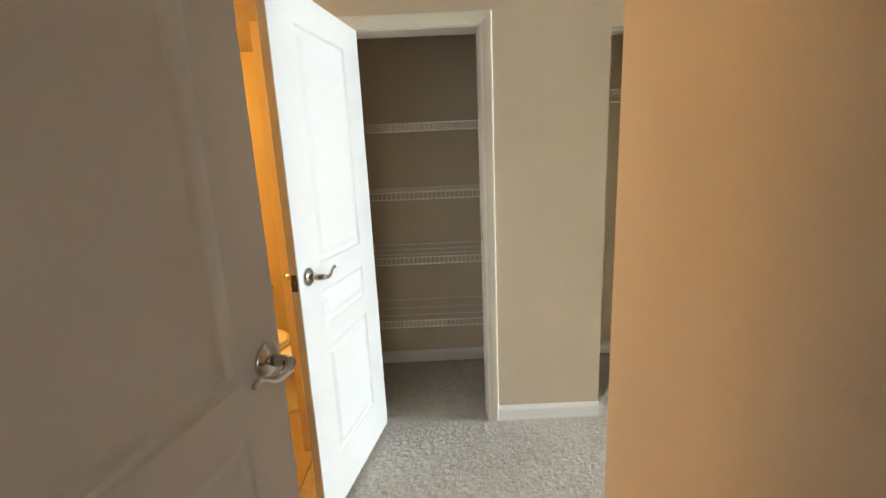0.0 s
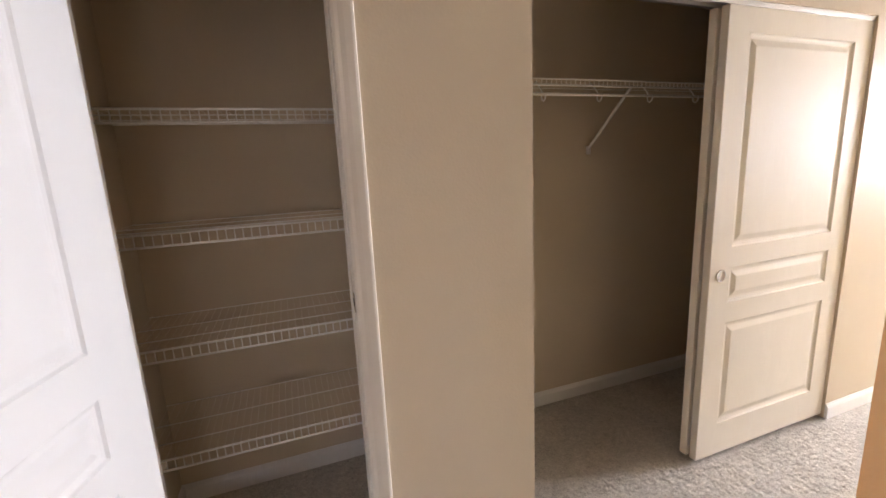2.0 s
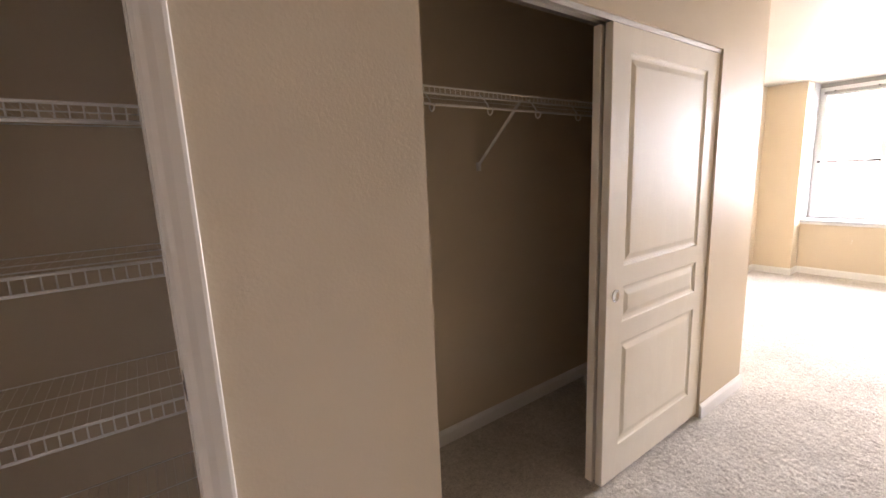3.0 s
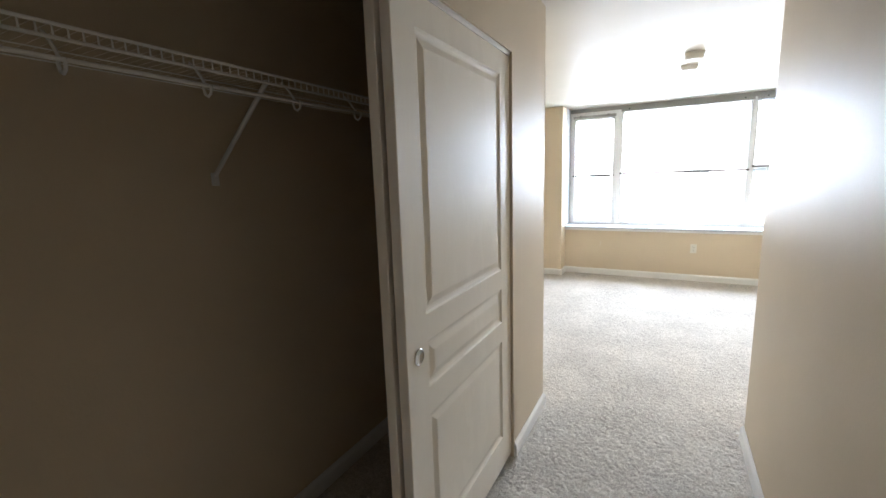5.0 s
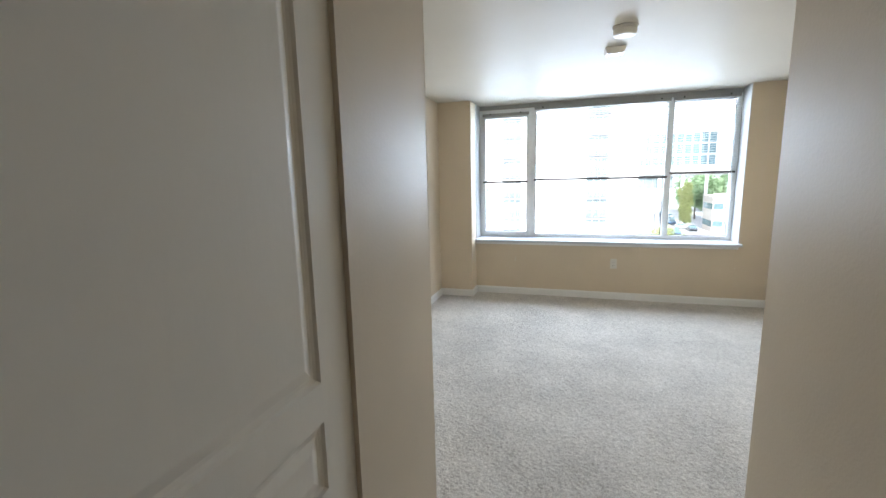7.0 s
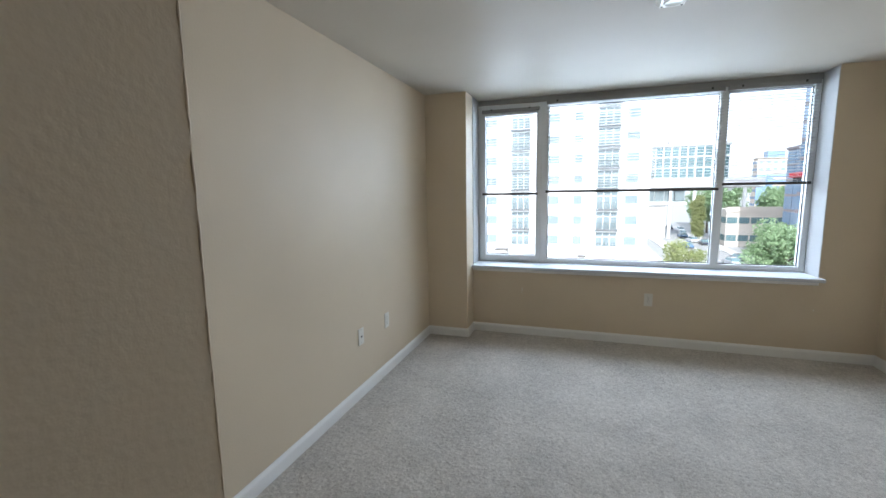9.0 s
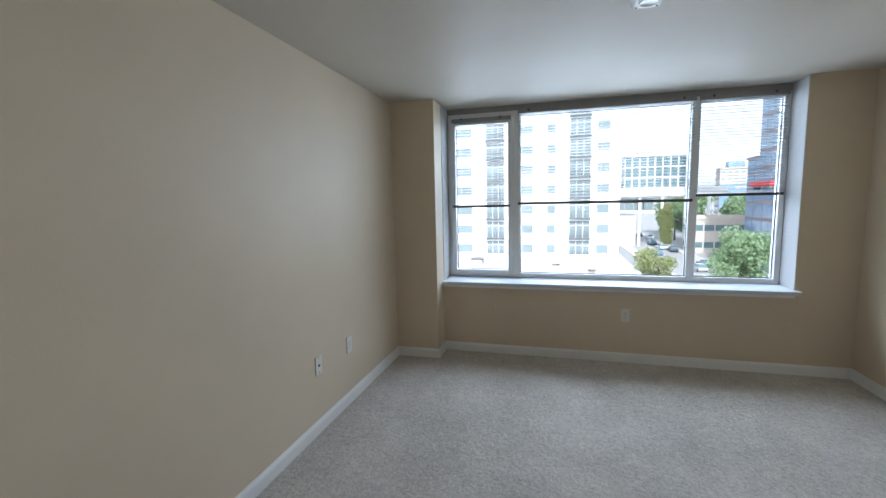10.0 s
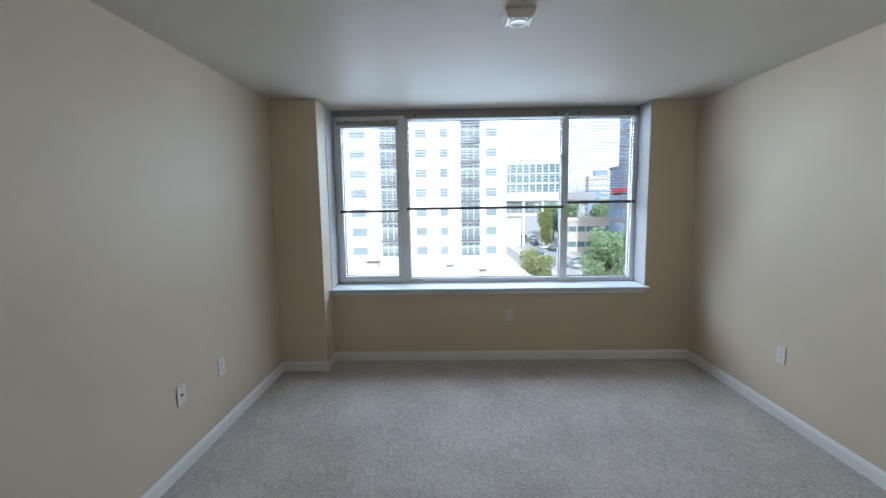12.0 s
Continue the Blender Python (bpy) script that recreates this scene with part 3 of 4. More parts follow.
# Lining of both reveal sides, greyer than the wall.
REVEAL = paint("grey_reveal", (0.50, 0.50, 0.49), 0.5, 0.1, 130.0, 0.05, 0.08)
win = tagged(new("window_1"), "wide white three-light vinyl window", "window", kind="structure")
YA, YB = RY0, RY1


def frame_ring(x0, x1, ya, yb, za, zb, t, b=0.004, tb=None):
    tb = tb or t
    return boxes((x0, ya, za, x1, ya + t, zb), (x0, yb - t, za, x1, yb, zb), (x0, ya + t, za, x1, yb - t, za + tb), (x0, ya + t, zb - t, x1, yb - t, zb), bevel=b)


part("window_frame", frame_ring(FX0, FX1, YA + 0.003, YB - 0.003, RZ0 + 0.033, RZ1 - 0.003, 0.045), VINYL, win)
M1, M2 = 2.19, 0.66
for y in (M1, M2):
    part("mullion", boxes((FX0 - 0.004, y - 0.034, RZ0 + 0.075, FX1, y + 0.034, RZ1 - 0.045), bevel=0.004), VINYL, win)
sash = part("sash", frame_ring(FX0 - 0.018, FX1 - 0.01, M1 + 0.03, YB - 0.03, RZ0 + 0.055, RZ1 - 0.06, 0.052), VINYL, win, "opening casement sash")
part("window_handle", boxes((FX0 - 0.035, M1 + 0.045, 1.39, FX0 - 0.019, M1 + 0.065, 1.44), (FX0 - 0.05, M1 + 0.048, 1.33, FX0 - 0.036, M1 + 0.062, 1.47), bevel=0.003), VINYL, sash)
PANES = [(M1 + 0.082, YB - 0.082, RZ0 + 0.107, RZ1 - 0.112), (M2 + 0.034, M1 - 0.034, RZ0 + 0.078, RZ1 - 0.048), (YA + 0.048, M2 - 0.034, RZ0 + 0.078, RZ1 - 0.048)]
for ya, yb, za, zb in PANES:
    pane = part("pane", boxes((7.565, ya, za, 7.571, yb, zb)), GLASS, win, "clear glass")
    pane.visible_shadow = False
    part("gasket", frame_ring(7.553, 7.564, ya, yb, za, zb, 0.006, 0.001), GASKET, win)
part("window_sill", boxes((7.205, RY0 - 0.02, RZ0 + 0.003, WX - 0.002, RY1 - 0.002, RZ0 + 0.033), (WX - 0.002, RY0 + 0.002, RZ0 + 0.003, FX0 + 0.03, RY1 - 0.002, RZ0 + 0.033), bevel=0.005), SILL, win, "white painted window sill")
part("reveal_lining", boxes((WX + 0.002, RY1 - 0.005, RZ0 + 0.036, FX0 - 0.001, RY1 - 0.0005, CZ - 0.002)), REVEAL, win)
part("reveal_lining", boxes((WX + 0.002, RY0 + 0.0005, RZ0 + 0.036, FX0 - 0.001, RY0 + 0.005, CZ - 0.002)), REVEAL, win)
# Grey strip added for the shade over the window head.
part("head_shade_strip", boxes((FX0 - 0.012, RY0 + 0.006, RZ1 - 0.002, FX0 + 0.001, RY1 - 0.006, CZ - 0.002), bevel=0.003), HEADRAIL, win, "grey strip that stands in for the shade above the blinds")
part("head_filler", boxes((FX0 + 0.006, M1 + 0.03, RZ1 - 0.07, FX1 - 0.012, YB - 0.03, RZ1 - 0.04)), VINYL, win)
part("sill_apron", boxes((WX - 0.016, RY0 + 0.002, RZ0 - 0.03, WX - 0.0015, RY1 - 0.002, RZ0 + 0.002), bevel=0.003), TRIM, win)

# ---- blinds ----


def blind(ya, yb, ztop, zrail, cord=False):
    x, w = 7.5, yb - ya
    b = thing("venetian_blind", "half-lowered venetian blind with open slats and a dark bottom rail", "blind", pose(x, ya, 0), "window blinds")
    part("headrail", boxes((-0.014, 0, ztop - 0.034, 0.016, w, ztop), bevel=0.002), HEADRAIL, b, "metal headrail in a grey darkened for shade")
    part("bottom_rail", boxes((-0.012, 0.0, zrail - 0.012, 0.012, w, zrail + 0.012), bevel=0.004), RAIL, b, "dark bronze bottom rail")
    bm = bmesh.new()
    rows = [[bm.verts.new((-0.0125 + 0.025 * k / 4, y, 0.0022 * math.sin(math.pi * k / 4))) for k in range(5)] for y in (0.004, w - 0.004)]
    for k in range(4):
        bm.faces.new((rows[0][k], rows[1][k], rows[1][k + 1], rows[0][k + 1]))
    bmesh.ops.solidify(bm, geom=bm.faces[:], thickness=0.0004)
    first = part("slat", bm, SLAT, b, "", True)
    z0, z1 = zrail + 0.03, ztop - 0.045
    n = round((z1 - z0) / 0.0255)
    for k in range(n):
        s = first if k == 0 else new("slat", first.data)
        s.parent = b
        s.matrix_basis = pose(0, 0, z0 + (z1 - z0) * k / (n - 1), 0, random.uniform(3, 9), 0)
    for y in (0.12 * w + 0.02, 0.5 * w, 0.88 * w - 0.02):
        part("ladder_cord", boxes((-0.0135, y, zrail, -0.0127, y + 0.0012, ztop - 0.02), (0.0127, y, zrail, 0.0135, y + 0.0012, ztop - 0.02)), CORD, b)
    for y in (0.1, w - 0.1):
        part("bracket", boxes((-0.017, y - 0.008, ztop - 0.014, -0.0135, y + 0.008, ztop + 0.004), bevel=0.001), SLOT, b, "small dark bracket")
    if cord:
        part("pull_cord", add_tube(bmesh.new(), [(-0.02, 0.04, ztop - 0.03), (-0.022, 0.04, 1.5), (-0.03, 0.03, 1.25), (-0.028, 0.035, 1.02)], 0.0025, 6), CORD, b)
    return b


blind(M1 + 0.055, YB - 0.05, 2.26, 1.408)
blind(M2 + 0.01, M1 - 0.012, 2.305, 1.428)
blind(YA + 0.025, M2 - 0.016, 2.305, 1.47, True)

# ---- bathroom ----
VINYLFLOOR = plain("tan_sheet_vinyl", (0.42, 0.34, 0.24), 0.45, 0.0, 0.14, 3.0)
structure("floor_bathroom", boxes((-2.7, 0.7, -0.2, HLX - 0.05, BNY, -0.001)), VINYLFLOOR, "tan sheet-vinyl bathroom floor", "floor")


def add_loft(bm, rings, sides=28, cap0=True, cap1=True):
    """Skins oval rings (centre x, half length, half width, z, squareness)."""
    made = []
    for cx, a, b, z, p in rings:
        row = []
        for k in range(sides):
            u = 2 * math.pi * k / sides
            c, sn = math.cos(u), math.sin(u)
            row.append(bm.verts.new((cx + a * math.copysign(abs(c) ** p, c), b * math.copysign(abs(sn) ** p, sn), z)))
        made.append(row)
    for r, q in zip(made, made[1:]):
        for k in range(sides):
            f = bm.faces.new((r[k], r[(k + 1) % sides], q[(k + 1) % sides], q[k]))
            f.smooth = True
    if cap0:
        bm.faces.new(made[0][::-1])
    if cap1:
        bm.faces.new(made[-1])
    return bm


COVE = plain("brown_cove_base", (0.20, 0.14, 0.09), 0.5)
structure("baseboard_bathroom", boxes((-2.7, BNY - 0.008, -0.001, HLX, BNY - 0.0005, 0.1), bevel=0.002), COVE, "brown vinyl cove base along the bathroom wall", "baseboard")
toilet = thing("toilet", "white ceramic toilet with closed lid on the bathroom floor", "toilet", pose(-0.425, 2.42, 0, 0, 0, 180))
part("bowl", add_loft(bmesh.new(), [(0.400, 0.215, 0.105, 0.0, 0.8), (0.400, 0.21, 0.1, 0.025, 0.8), (0.390, 0.19, 0.09, 0.05, 0.8), (0.390, 0.165, 0.085, 0.12, 0.85), (0.410, 0.175, 0.095, 0.18, 0.9), (0.470, 0.24, 0.135, 0.25, 0.95), (0.520, 0.265, 0.17, 0.32, 1.0), (0.540, 0.262, 0.18, 0.37, 1.0), (0.540, 0.262, 0.182, 0.395, 1.0)]), CERAMIC, toilet)
part("deck", boxes((0.02, -0.15, 0.33, 0.36, 0.15, 0.395), bevel=0.015), CERAMIC, toilet)
part("seat", add_loft(bmesh.new(), [(0.545, 0.262, 0.184, 0.398, 1.0), (0.545, 0.268, 0.19, 0.403, 1.0), (0.545, 0.268, 0.19, 0.413, 1.0), (0.545, 0.262, 0.184, 0.418, 1.0)], 36), CERAMIC, toilet)
part("lid", add_loft(bmesh.new(), [(0.545, 0.26, 0.182, 0.421, 1.0), (0.545, 0.267, 0.189, 0.425, 1.0), (0.545, 0.266, 0.188, 0.434, 1.0), (0.545, 0.25, 0.174, 0.442, 1.0), (0.540, 0.18, 0.12, 0.447, 1.0), (0.540, 0.06, 0.04, 0.449, 1.0)], 36), CERAMIC, toilet)
part("tank", boxes((0.004, -0.22, 0.4, 0.175, 0.22, 0.74), bevel=0.02), CERAMIC, toilet)
part("tank_lid", boxes((0.002, -0.23, 0.742, 0.185, 0.23, 0.778), bevel=0.01), CERAMIC, toilet)
part("flush_lever", boxes((0.174, 0.13, 0.66, 0.185, 0.16, 0.69), (0.185, 0.08, 0.668, 0.193, 0.155, 0.682), bevel=0.003), BRASS, toilet)


def wall_bar(name, label, x0, x1, z, out, cat):
    t = thing(name, label, cat, pose(x0, BNY, z))
    w = x1 - x0
    for x in (0, w):
        post = add_lathe(bmesh.new(), [(0.026, 0), (0.026, 0.006), (0.018, 0.012), (0.011, 0.02), (0.011, out - 0.008), (0.014, out), (0.014, out + 0.008), (0, out + 0.012)], pose(x, 0, 0, 90), 18)
        part("post", post, BRASS, t, "", True)
    part("bar", add_tube(bmesh.new(), [(-0.02 if w < 0.3 else 0, -out, 0), (w, -out, 0)], 0.0075, 10), BRASS, t)
    return t


wall_bar("towel_bar", "polished metal towel bar on the bathroom wall", -2.0, -1.40, 1.0, 0.06, "towel bar")
wall_bar("toilet_paper_holder", "empty polished metal toilet paper holder on the wall", -1.215, -1.06, 0.56, 0.05, "paper holder")
lamp = thing("bathroom_lamp", "warm frosted bathroom ceiling lamp", "lamp", pose(-1.55, 1.72, 2.19))
part("lamp_base", add_lathe(bmesh.new(), [(0, 0), (0.1, 0), (0.1, -0.02), (0.08, -0.028), (0, -0.028)]), BRASS, lamp, "", True)

# ---- outlets, detectors ----


def wall_plate(name, label, m, kind):
    """A cover plate in local x (across), z (up), standing off along -y."""
    t = thing(name, label, "outlet", m, "wall plates")
    part("cover_plate", boxes((-0.036, -0.0065, -0.059, 0.036, -0.0002, 0.059), bevel=0.002), PLATE, t)
    if kind == "duplex":
        for z in (-0.02, 0.02):
            face = part("socket", boxes((-0.0165, -0.0085, z - 0.014, 0.0165, -0.006, z + 0.014), bevel=0.001), PLATE, t)
            for x, hh in ((-0.0065, 0.0045), (0.0065, 0.0035)):
                part("slot", boxes((x - 0.0011, -0.0088, z + 0.003 - hh, x + 0.0011, -0.0083, z + 0.003 + hh)), SLOT, face)
            part("slot", boxes((-0.002, -0.0088, z - 0.0105, 0.002, -0.0083, z - 0.0065)), SLOT, face)
        part("screw", add_lathe(bmesh.new(), [(0.0035, 0.006), (0.003, 0.0078), (0, 0.008)], pose(0, 0, 0, 90), 10), NICKEL, t)
    else:
        part("jack", boxes((-0.008, -0.0095, -0.008, 0.008, -0.006, 0.006), bevel=0.001), SLOT, t, "dark phone jack")
        for z in (-0.048, 0.048):
            part("screw", add_lathe(bmesh.new(), [(0.0035, 0.006), (0.003, 0.0078), (0, 0.008)], pose(0, 0, z, 90), 10), NICKEL, t)
    return t


wall_plate("phone_jack", "ivory wall plate with a dark phone jack", pose(5.646, BN, 0.437), "jack")
wall_plate("outlet", "ivory duplex outlet low on the beige wall", pose(6.06, BN, 0.434), "duplex")
wall_plate("outlet", "ivory duplex outlet under the window", pose(WX, 1.222, 0.43, 0, 0, -90), "duplex")
wall_plate("outlet", "ivory duplex outlet low on the beige wall", pose(6.18, BS, 0.44, 0, 0, 180), "duplex")

# White scratches on the window wall, built as small raised chips.
for y, z, hgt in ((2.37, 0.462, 0.03), (2.376, 0.43, 0.012), (-0.015, 0.423, 0.012)):
    chip = thing("wall_scratch", "small white scratch on the wall, built as a raised chip", "wall anchor", pose(WX, y, z, 0, 0, -90), "wall anchors")
    part("scratch_chip", boxes((-0.004, -0.003, -hgt / 2, 0.004, -0.0004, hgt / 2), bevel=0.001), PLATE, chip)
smoke = thing("smoke_detector", "round white smoke detector on the ceiling", "smoke detector", pose(5.03, 1.41, CZ))
part("base", add_lathe(bmesh.new(), [(0, 0), (0.075, 0), (0.075, -0.012), (0.07, -0.014), (0, -0.014)]), PLATE, smoke, "", True)
part("cover", add_lathe(bmesh.new(), [(0.066, -0.013), (0.07, -0.018), (0.068, -0.04), (0.062, -0.05), (0.045, -0.054), (0.03, -0.05), (0, -0.05)]), PLATE, smoke, "", True)
alarm = thing("alarm_sounder", "square white alarm sounder with a round grille on the ceiling", "alarm", pose(5.5, 1.43, CZ))
bm = bmesh.new()
rows = [[bm.verts.new((sx * h, sy * h, z)) for sx, sy in ((-1, -1), (1, -1), (1, 1), (-1, 1))] for h, z in ((0.07, -0.001), (0.07, -0.009), (0.056, -0.038), (0.053, -0.04))]
for a, b in zip(rows, rows[1:]):
    for k in range(4):
        bm.faces.new((a[k], a[(k + 1) % 4], b[(k + 1) % 4], b[k]))
bm.faces.new(rows[-1])
bmesh.ops.recalc_face_normals(bm, faces=bm.faces)
part("housing", bm, PLATE, alarm)
part("grille", add_lathe(bmesh.new(), [(0.043, -0.0395), (0.042, -0.043), (0.038, -0.0435), (0.036, -0.042), (0, -0.0425)]), PLATE, alarm, "", True)
for sx in (-1, 1):
    for sy in (-1, 1):
        part("screw", add_lathe(bmesh.new(), [(0.005, -0.0398), (0.0045, -0.0415), (0, -0.0417)], pose(sx * 0.043, sy * 0.043, 0), 8), SLOT, alarm)

# ---- far side of the window ----
WHITEWALL = plain("white_render", (0.72, 0.71, 0.69), 0.8, 0.0, 0.05, 0.4)
PALEGLASS = plain("pale_reflecting_glass", (0.19, 0.23, 0.235), 0.2, 0.0, 0.4, 0.25, 0.0)
DARKGLASS = plain("dark_glass", (0.13, 0.20, 0.21), 0.12, 0.0, 0.2, 0.3, 0.0)
CONCRETE = plain("pale_concrete", (0.42, 0.40, 0.37), 0.85, 0.0, 0.1, 0.5)
ASPHALT = plain("sunlit_concrete_street", (0.34, 0.335, 0.32), 0.9, 0.0, 0.2, 0.3)
BRICK = plain("mauve_brick", (0.27, 0.225, 0.225), 0.85, 0.0, 0.12, 0.8)
BLUE = plain("blue_glass", (0.19, 0.28, 0.40), 0.12, 0.0, 0.2, 0.2, 0.0)
REDC = plain("red_canopy", (0.6, 0.03, 0.04), 0.6)
# Slab grey is darkened to hold the shadow under each balcony.
SLABGREY = plain("shadow_grey_balcony_slab", (0.13, 0.135, 0.135), 0.8, 0.0, 0.1, 0.8)
FRAMEGREY = plain("grey_door_frame", (0.62, 0.63, 0.63), 0.5, 0.0, 0.05, 0.8)
GZ = -13.0
bm = bmesh.new()
bmesh.ops.create_grid(bm, x_segments=40, y_segments=40, size=1500)
bmesh.ops.translate(bm, vec=(700, 0, GZ), verts=bm.verts)
structure("ground", bm, ASPHALT, "grey asphalt streets and lots below the window", "ground")


def apartment():
    t = thing("apartment_building", "white apartment block with recessed balconies", "building", pose(75, 0, 0))
    part("wall", boxes((0, -7.7, GZ, 18, 46, 27)), WHITEWALL, t)
    for k in range(10):
        z = -8.2 + 3.25 * k
        for y0, y1 in ((-3.3, -0.1), (10.4, 13.4), (24.3, 27.4)):
            bal = part("balcony", boxes((-0.75, y0 - 0.1, z - 0.26, 0.1, y1 + 0.1, z), (-0.72, y0, z, -0.66, y1, z + 0.08)), SLABGREY, t)
            part("glass_door", boxes((-0.04, y0, z + 0.05, 0.02, y1, z + 2.75)), PALEGLASS, bal)
            fr = bmesh.new()
            for q in range(4):
                yy = y0 + (y1 - y0) * q / 3
                add_box(fr, -0.1, yy - 0.06, z + 0.05, -0.045, yy + 0.06, z + 2.7)
            add_box(fr, -0.1, y0, z + 2.0, -0.045, y1, z + 2.1)
            part("door_frame", fr, FRAMEGREY, bal)
            rl = bmesh.new()
            add_box(rl, -0.72, y0, z + 1.0, -0.67, y1, z + 1.06)
            for q in range(10):
                yy = y0 + (y1 - y0) * q / 9
                add_box(rl, -0.705, yy - 0.012, z, -0.685, yy + 0.012, z + 1.0)
            part("railing", rl, DARKMETAL, bal)
        for y0, y1 in ((-6.2, -4.2), (2.0, 3.5), (5.6, 7.6), (15.8, 18.6), (20.4, 22.2), (29.5, 31.5), (34, 36.5)):
            w = part("window", boxes((-0.03, y0, z + 0.7, 0.03, y1, z + 2.25)), PALEGLASS, t)
            part("frame", frame_ring(-0.08, -0.035, y0, y1, z + 0.7, z + 2.25, 0.1, 0.0), FRAMEGREY, w)
    return t


apartment()
pod = thing("podium_building", "low white building with a flat roof", "building", pose(0, 0, 0))
part("wall", boxes((32, -7.2, GZ, 74.5, 46, -7.6)), WHITEWALL, pod)
part("parapet", boxes((32, -7.2, -7.6, 74.5, -6.8, -6.9), (32, -6.8, -7.6, 32.4, 46, -6.9)), WHITEWALL, pod)


def banded(name, label, x0, y0, x1, y1, z0, z1, floors, cols, wall, glass, inset=0.12, cover=0.6):
    """A block with rows of windows on the side that faces -x and the side that faces +y."""
    t = thing(name, label, "building", pose(x0, y0, z0))
    w, d, h = y1 - y0, x1 - x0, z1 - z0
    part("wall", boxes((0, 0, 0, d, w, h)), wall, t)
    part("roof", boxes((-0.3, -0.3, h, d + 0.3, w + 0.3, h + 0.5)), wall, t)
    for i in range(floors):
        za = h * (i + 0.5 - cover / 2) / floors
        zb = h * (i + 0.5 + cover / 2) / floors
        for j in range(cols):
            ya, yb = w * (j + inset) / cols, w * (j + 1 - inset) / cols
            part("window", boxes((-0.06, ya, za, 0.05, yb, zb)), glass, t)
            if j * 2 < cols:
                xa, xb = d * (j * 2 + inset) / cols, d * (j * 2 + 2 - inset) / cols
                part("window", boxes((xa, w - 0.05, za, xb, w + 0.06, zb)), glass, t)
    return t


banded("glass_office", "glass-fronted office block with white fins", 140, -36, 146, -17.5, 4.0, 13.2, 3, 9, WHITEWALL, DARKGLASS, 0.1, 0.86)
off = thing("office_podium", "pale concrete parking decks under the glass office", "building", pose(138, 0, 0))
part("deck", boxes((0, -44, 1.6, 10, -14, 4.0)), WHITEWALL, off)
part("soffit", boxes((0.6, -43.5, 1.3, 10, -14.5, 1.596)), CONCRETE, off)
for k in range(4):
    part("shop_window", boxes((1.6, -17.6 - 2.6 * k, -2.4, 9, -15.2 - 2.6 * k, 1.0)), PALEGLASS, off)
part("floor_slab", boxes((1.2, -26, -3.3, 9.5, -14.6, -2.5)), WHITEWALL, off)
part("core", boxes((2.2, -21, GZ, 9, -15, 1.3)), WHITEWALL, off)
for k in range(5):
    part("deck_post", boxes((0.2, -16 - 6 * k, GZ, 0.8, -15.3 - 6 * k, 1.3)), WHITEWALL, off)
roof_plant = thing("rooftop_plant", "grey machinery on the office roof", "roof unit", pose(141, -27, 13.7))
part("housing", boxes((0, 0, 0, 3, 6, 1.1), (0.4, 1, 1.1, 2.4, 4, 1.6), bevel=0.05), CONCRETE, roof_plant)
CREAM = plain("cream_render", (0.56, 0.50, 0.43), 0.85, 0.0, 0.08, 0.5)
TAN = plain("tan_stone", (0.50, 0.42, 0.34), 0.85, 0.0, 0.1, 0.3)
low_block = banded("parking_building", "low cream building with two rows of dark windows", 122, -66, 130, -31.2, GZ, -4.4, 2, 14, CREAM, DARKGLASS, 0.07, 0.34)
part("parapet", boxes((-0.1, 0, 9.1, 0.3, 34.8, 9.7)), CREAM, low_block)
banded("brick_tower", "tall blue glass and brick tower", 90, -56, 100, -36.2, GZ, 52, 20, 8, BRICK, BLUE, 0.05, 0.78)
banded("glass_annex", "lower blue glass wing behind the tower", 101, -50, 112, -38.8, GZ, 9.0, 7, 6, BRICK, BLUE, 0.05, 0.85)
far_office = banded("far_office", "distant tan office block with blue glass bands", 260, -97, 266, -81.5, GZ, 15.4, 8, 5, TAN, BLUE, 0.2, 0.34)
part("glass_base", boxes((-0.5, 0, 6, 0, 15.6, 20.5)), BLUE, far_office, "blue glass lower floors")
for k in range(4):
    part("floor_band", boxes((-0.8, 0.2, 8.2 + 3.2 * k, -0.5, 8.5, 9.3 + 3.2 * k)), TAN, far_office)
part("roof_house", boxes((0.5, 4.0, 28.9, 5.5, 11.5, 32.2), bevel=0.1), BLUE, far_office, "blue glass roof house")
can = thing("canopy", "red canopy on the side of the tower", "canopy", pose(91, -36.1, 3.0))
part("canopy_top", boxes((0, 0, 0, 8.5, 1.6, 0.9), bevel=0.15), REDC, can)
part("bracket", boxes((0.5, 0, -0.6, 0.7, 1.2, 0.0)), DARKMETAL, can)
part("bracket", boxes((7.6, 0, -0.6, 7.8, 1.2, 0.0)), DARKMETAL, can)
for x, y, w in ((50, 6.5, 1.2), (58, 1.5, 0.8), (62, 12, 1.6), (54, -2.5, 0.7), (66, 20, 1.8)):
    v = thing("roof_vent", "small grey vent on the flat white roof", "roof unit", pose(x, y, -7.6), "roof vents")
    part("housing", boxes((0, 0, 0, w, w, 0.7), bevel=0.05), CONCRETE, v)
    part("cap", boxes((-0.15, -0.15, 0.7, w + 0.15, w + 0.15, 0.82), bevel=0.02), DARKMETAL, v)

# ---- street ----
PAVE = plain("pale_pavement", (0.5, 0.48, 0.45), 0.85, 0.0, 0.08, 0.6)
LINE = plain("white_road_paint", (0.75, 0.74, 0.7), 0.7)
structure("pavement", boxes((76, -19.5, GZ, 240, -16.5, GZ + 0.14), (84, -31, GZ, 240, -28.5, GZ + 0.14)), PAVE, "pale pavement along the street", "pavement")
marks = bmesh.new()
for k in range(14):
    add_box(marks, 80 + 6 * k, -24.2, GZ + 0.002, 83 + 6 * k, -24.05, GZ + 0.006)
structure("road_marking", marks, LINE, "white dashed line along the street", "road marking")
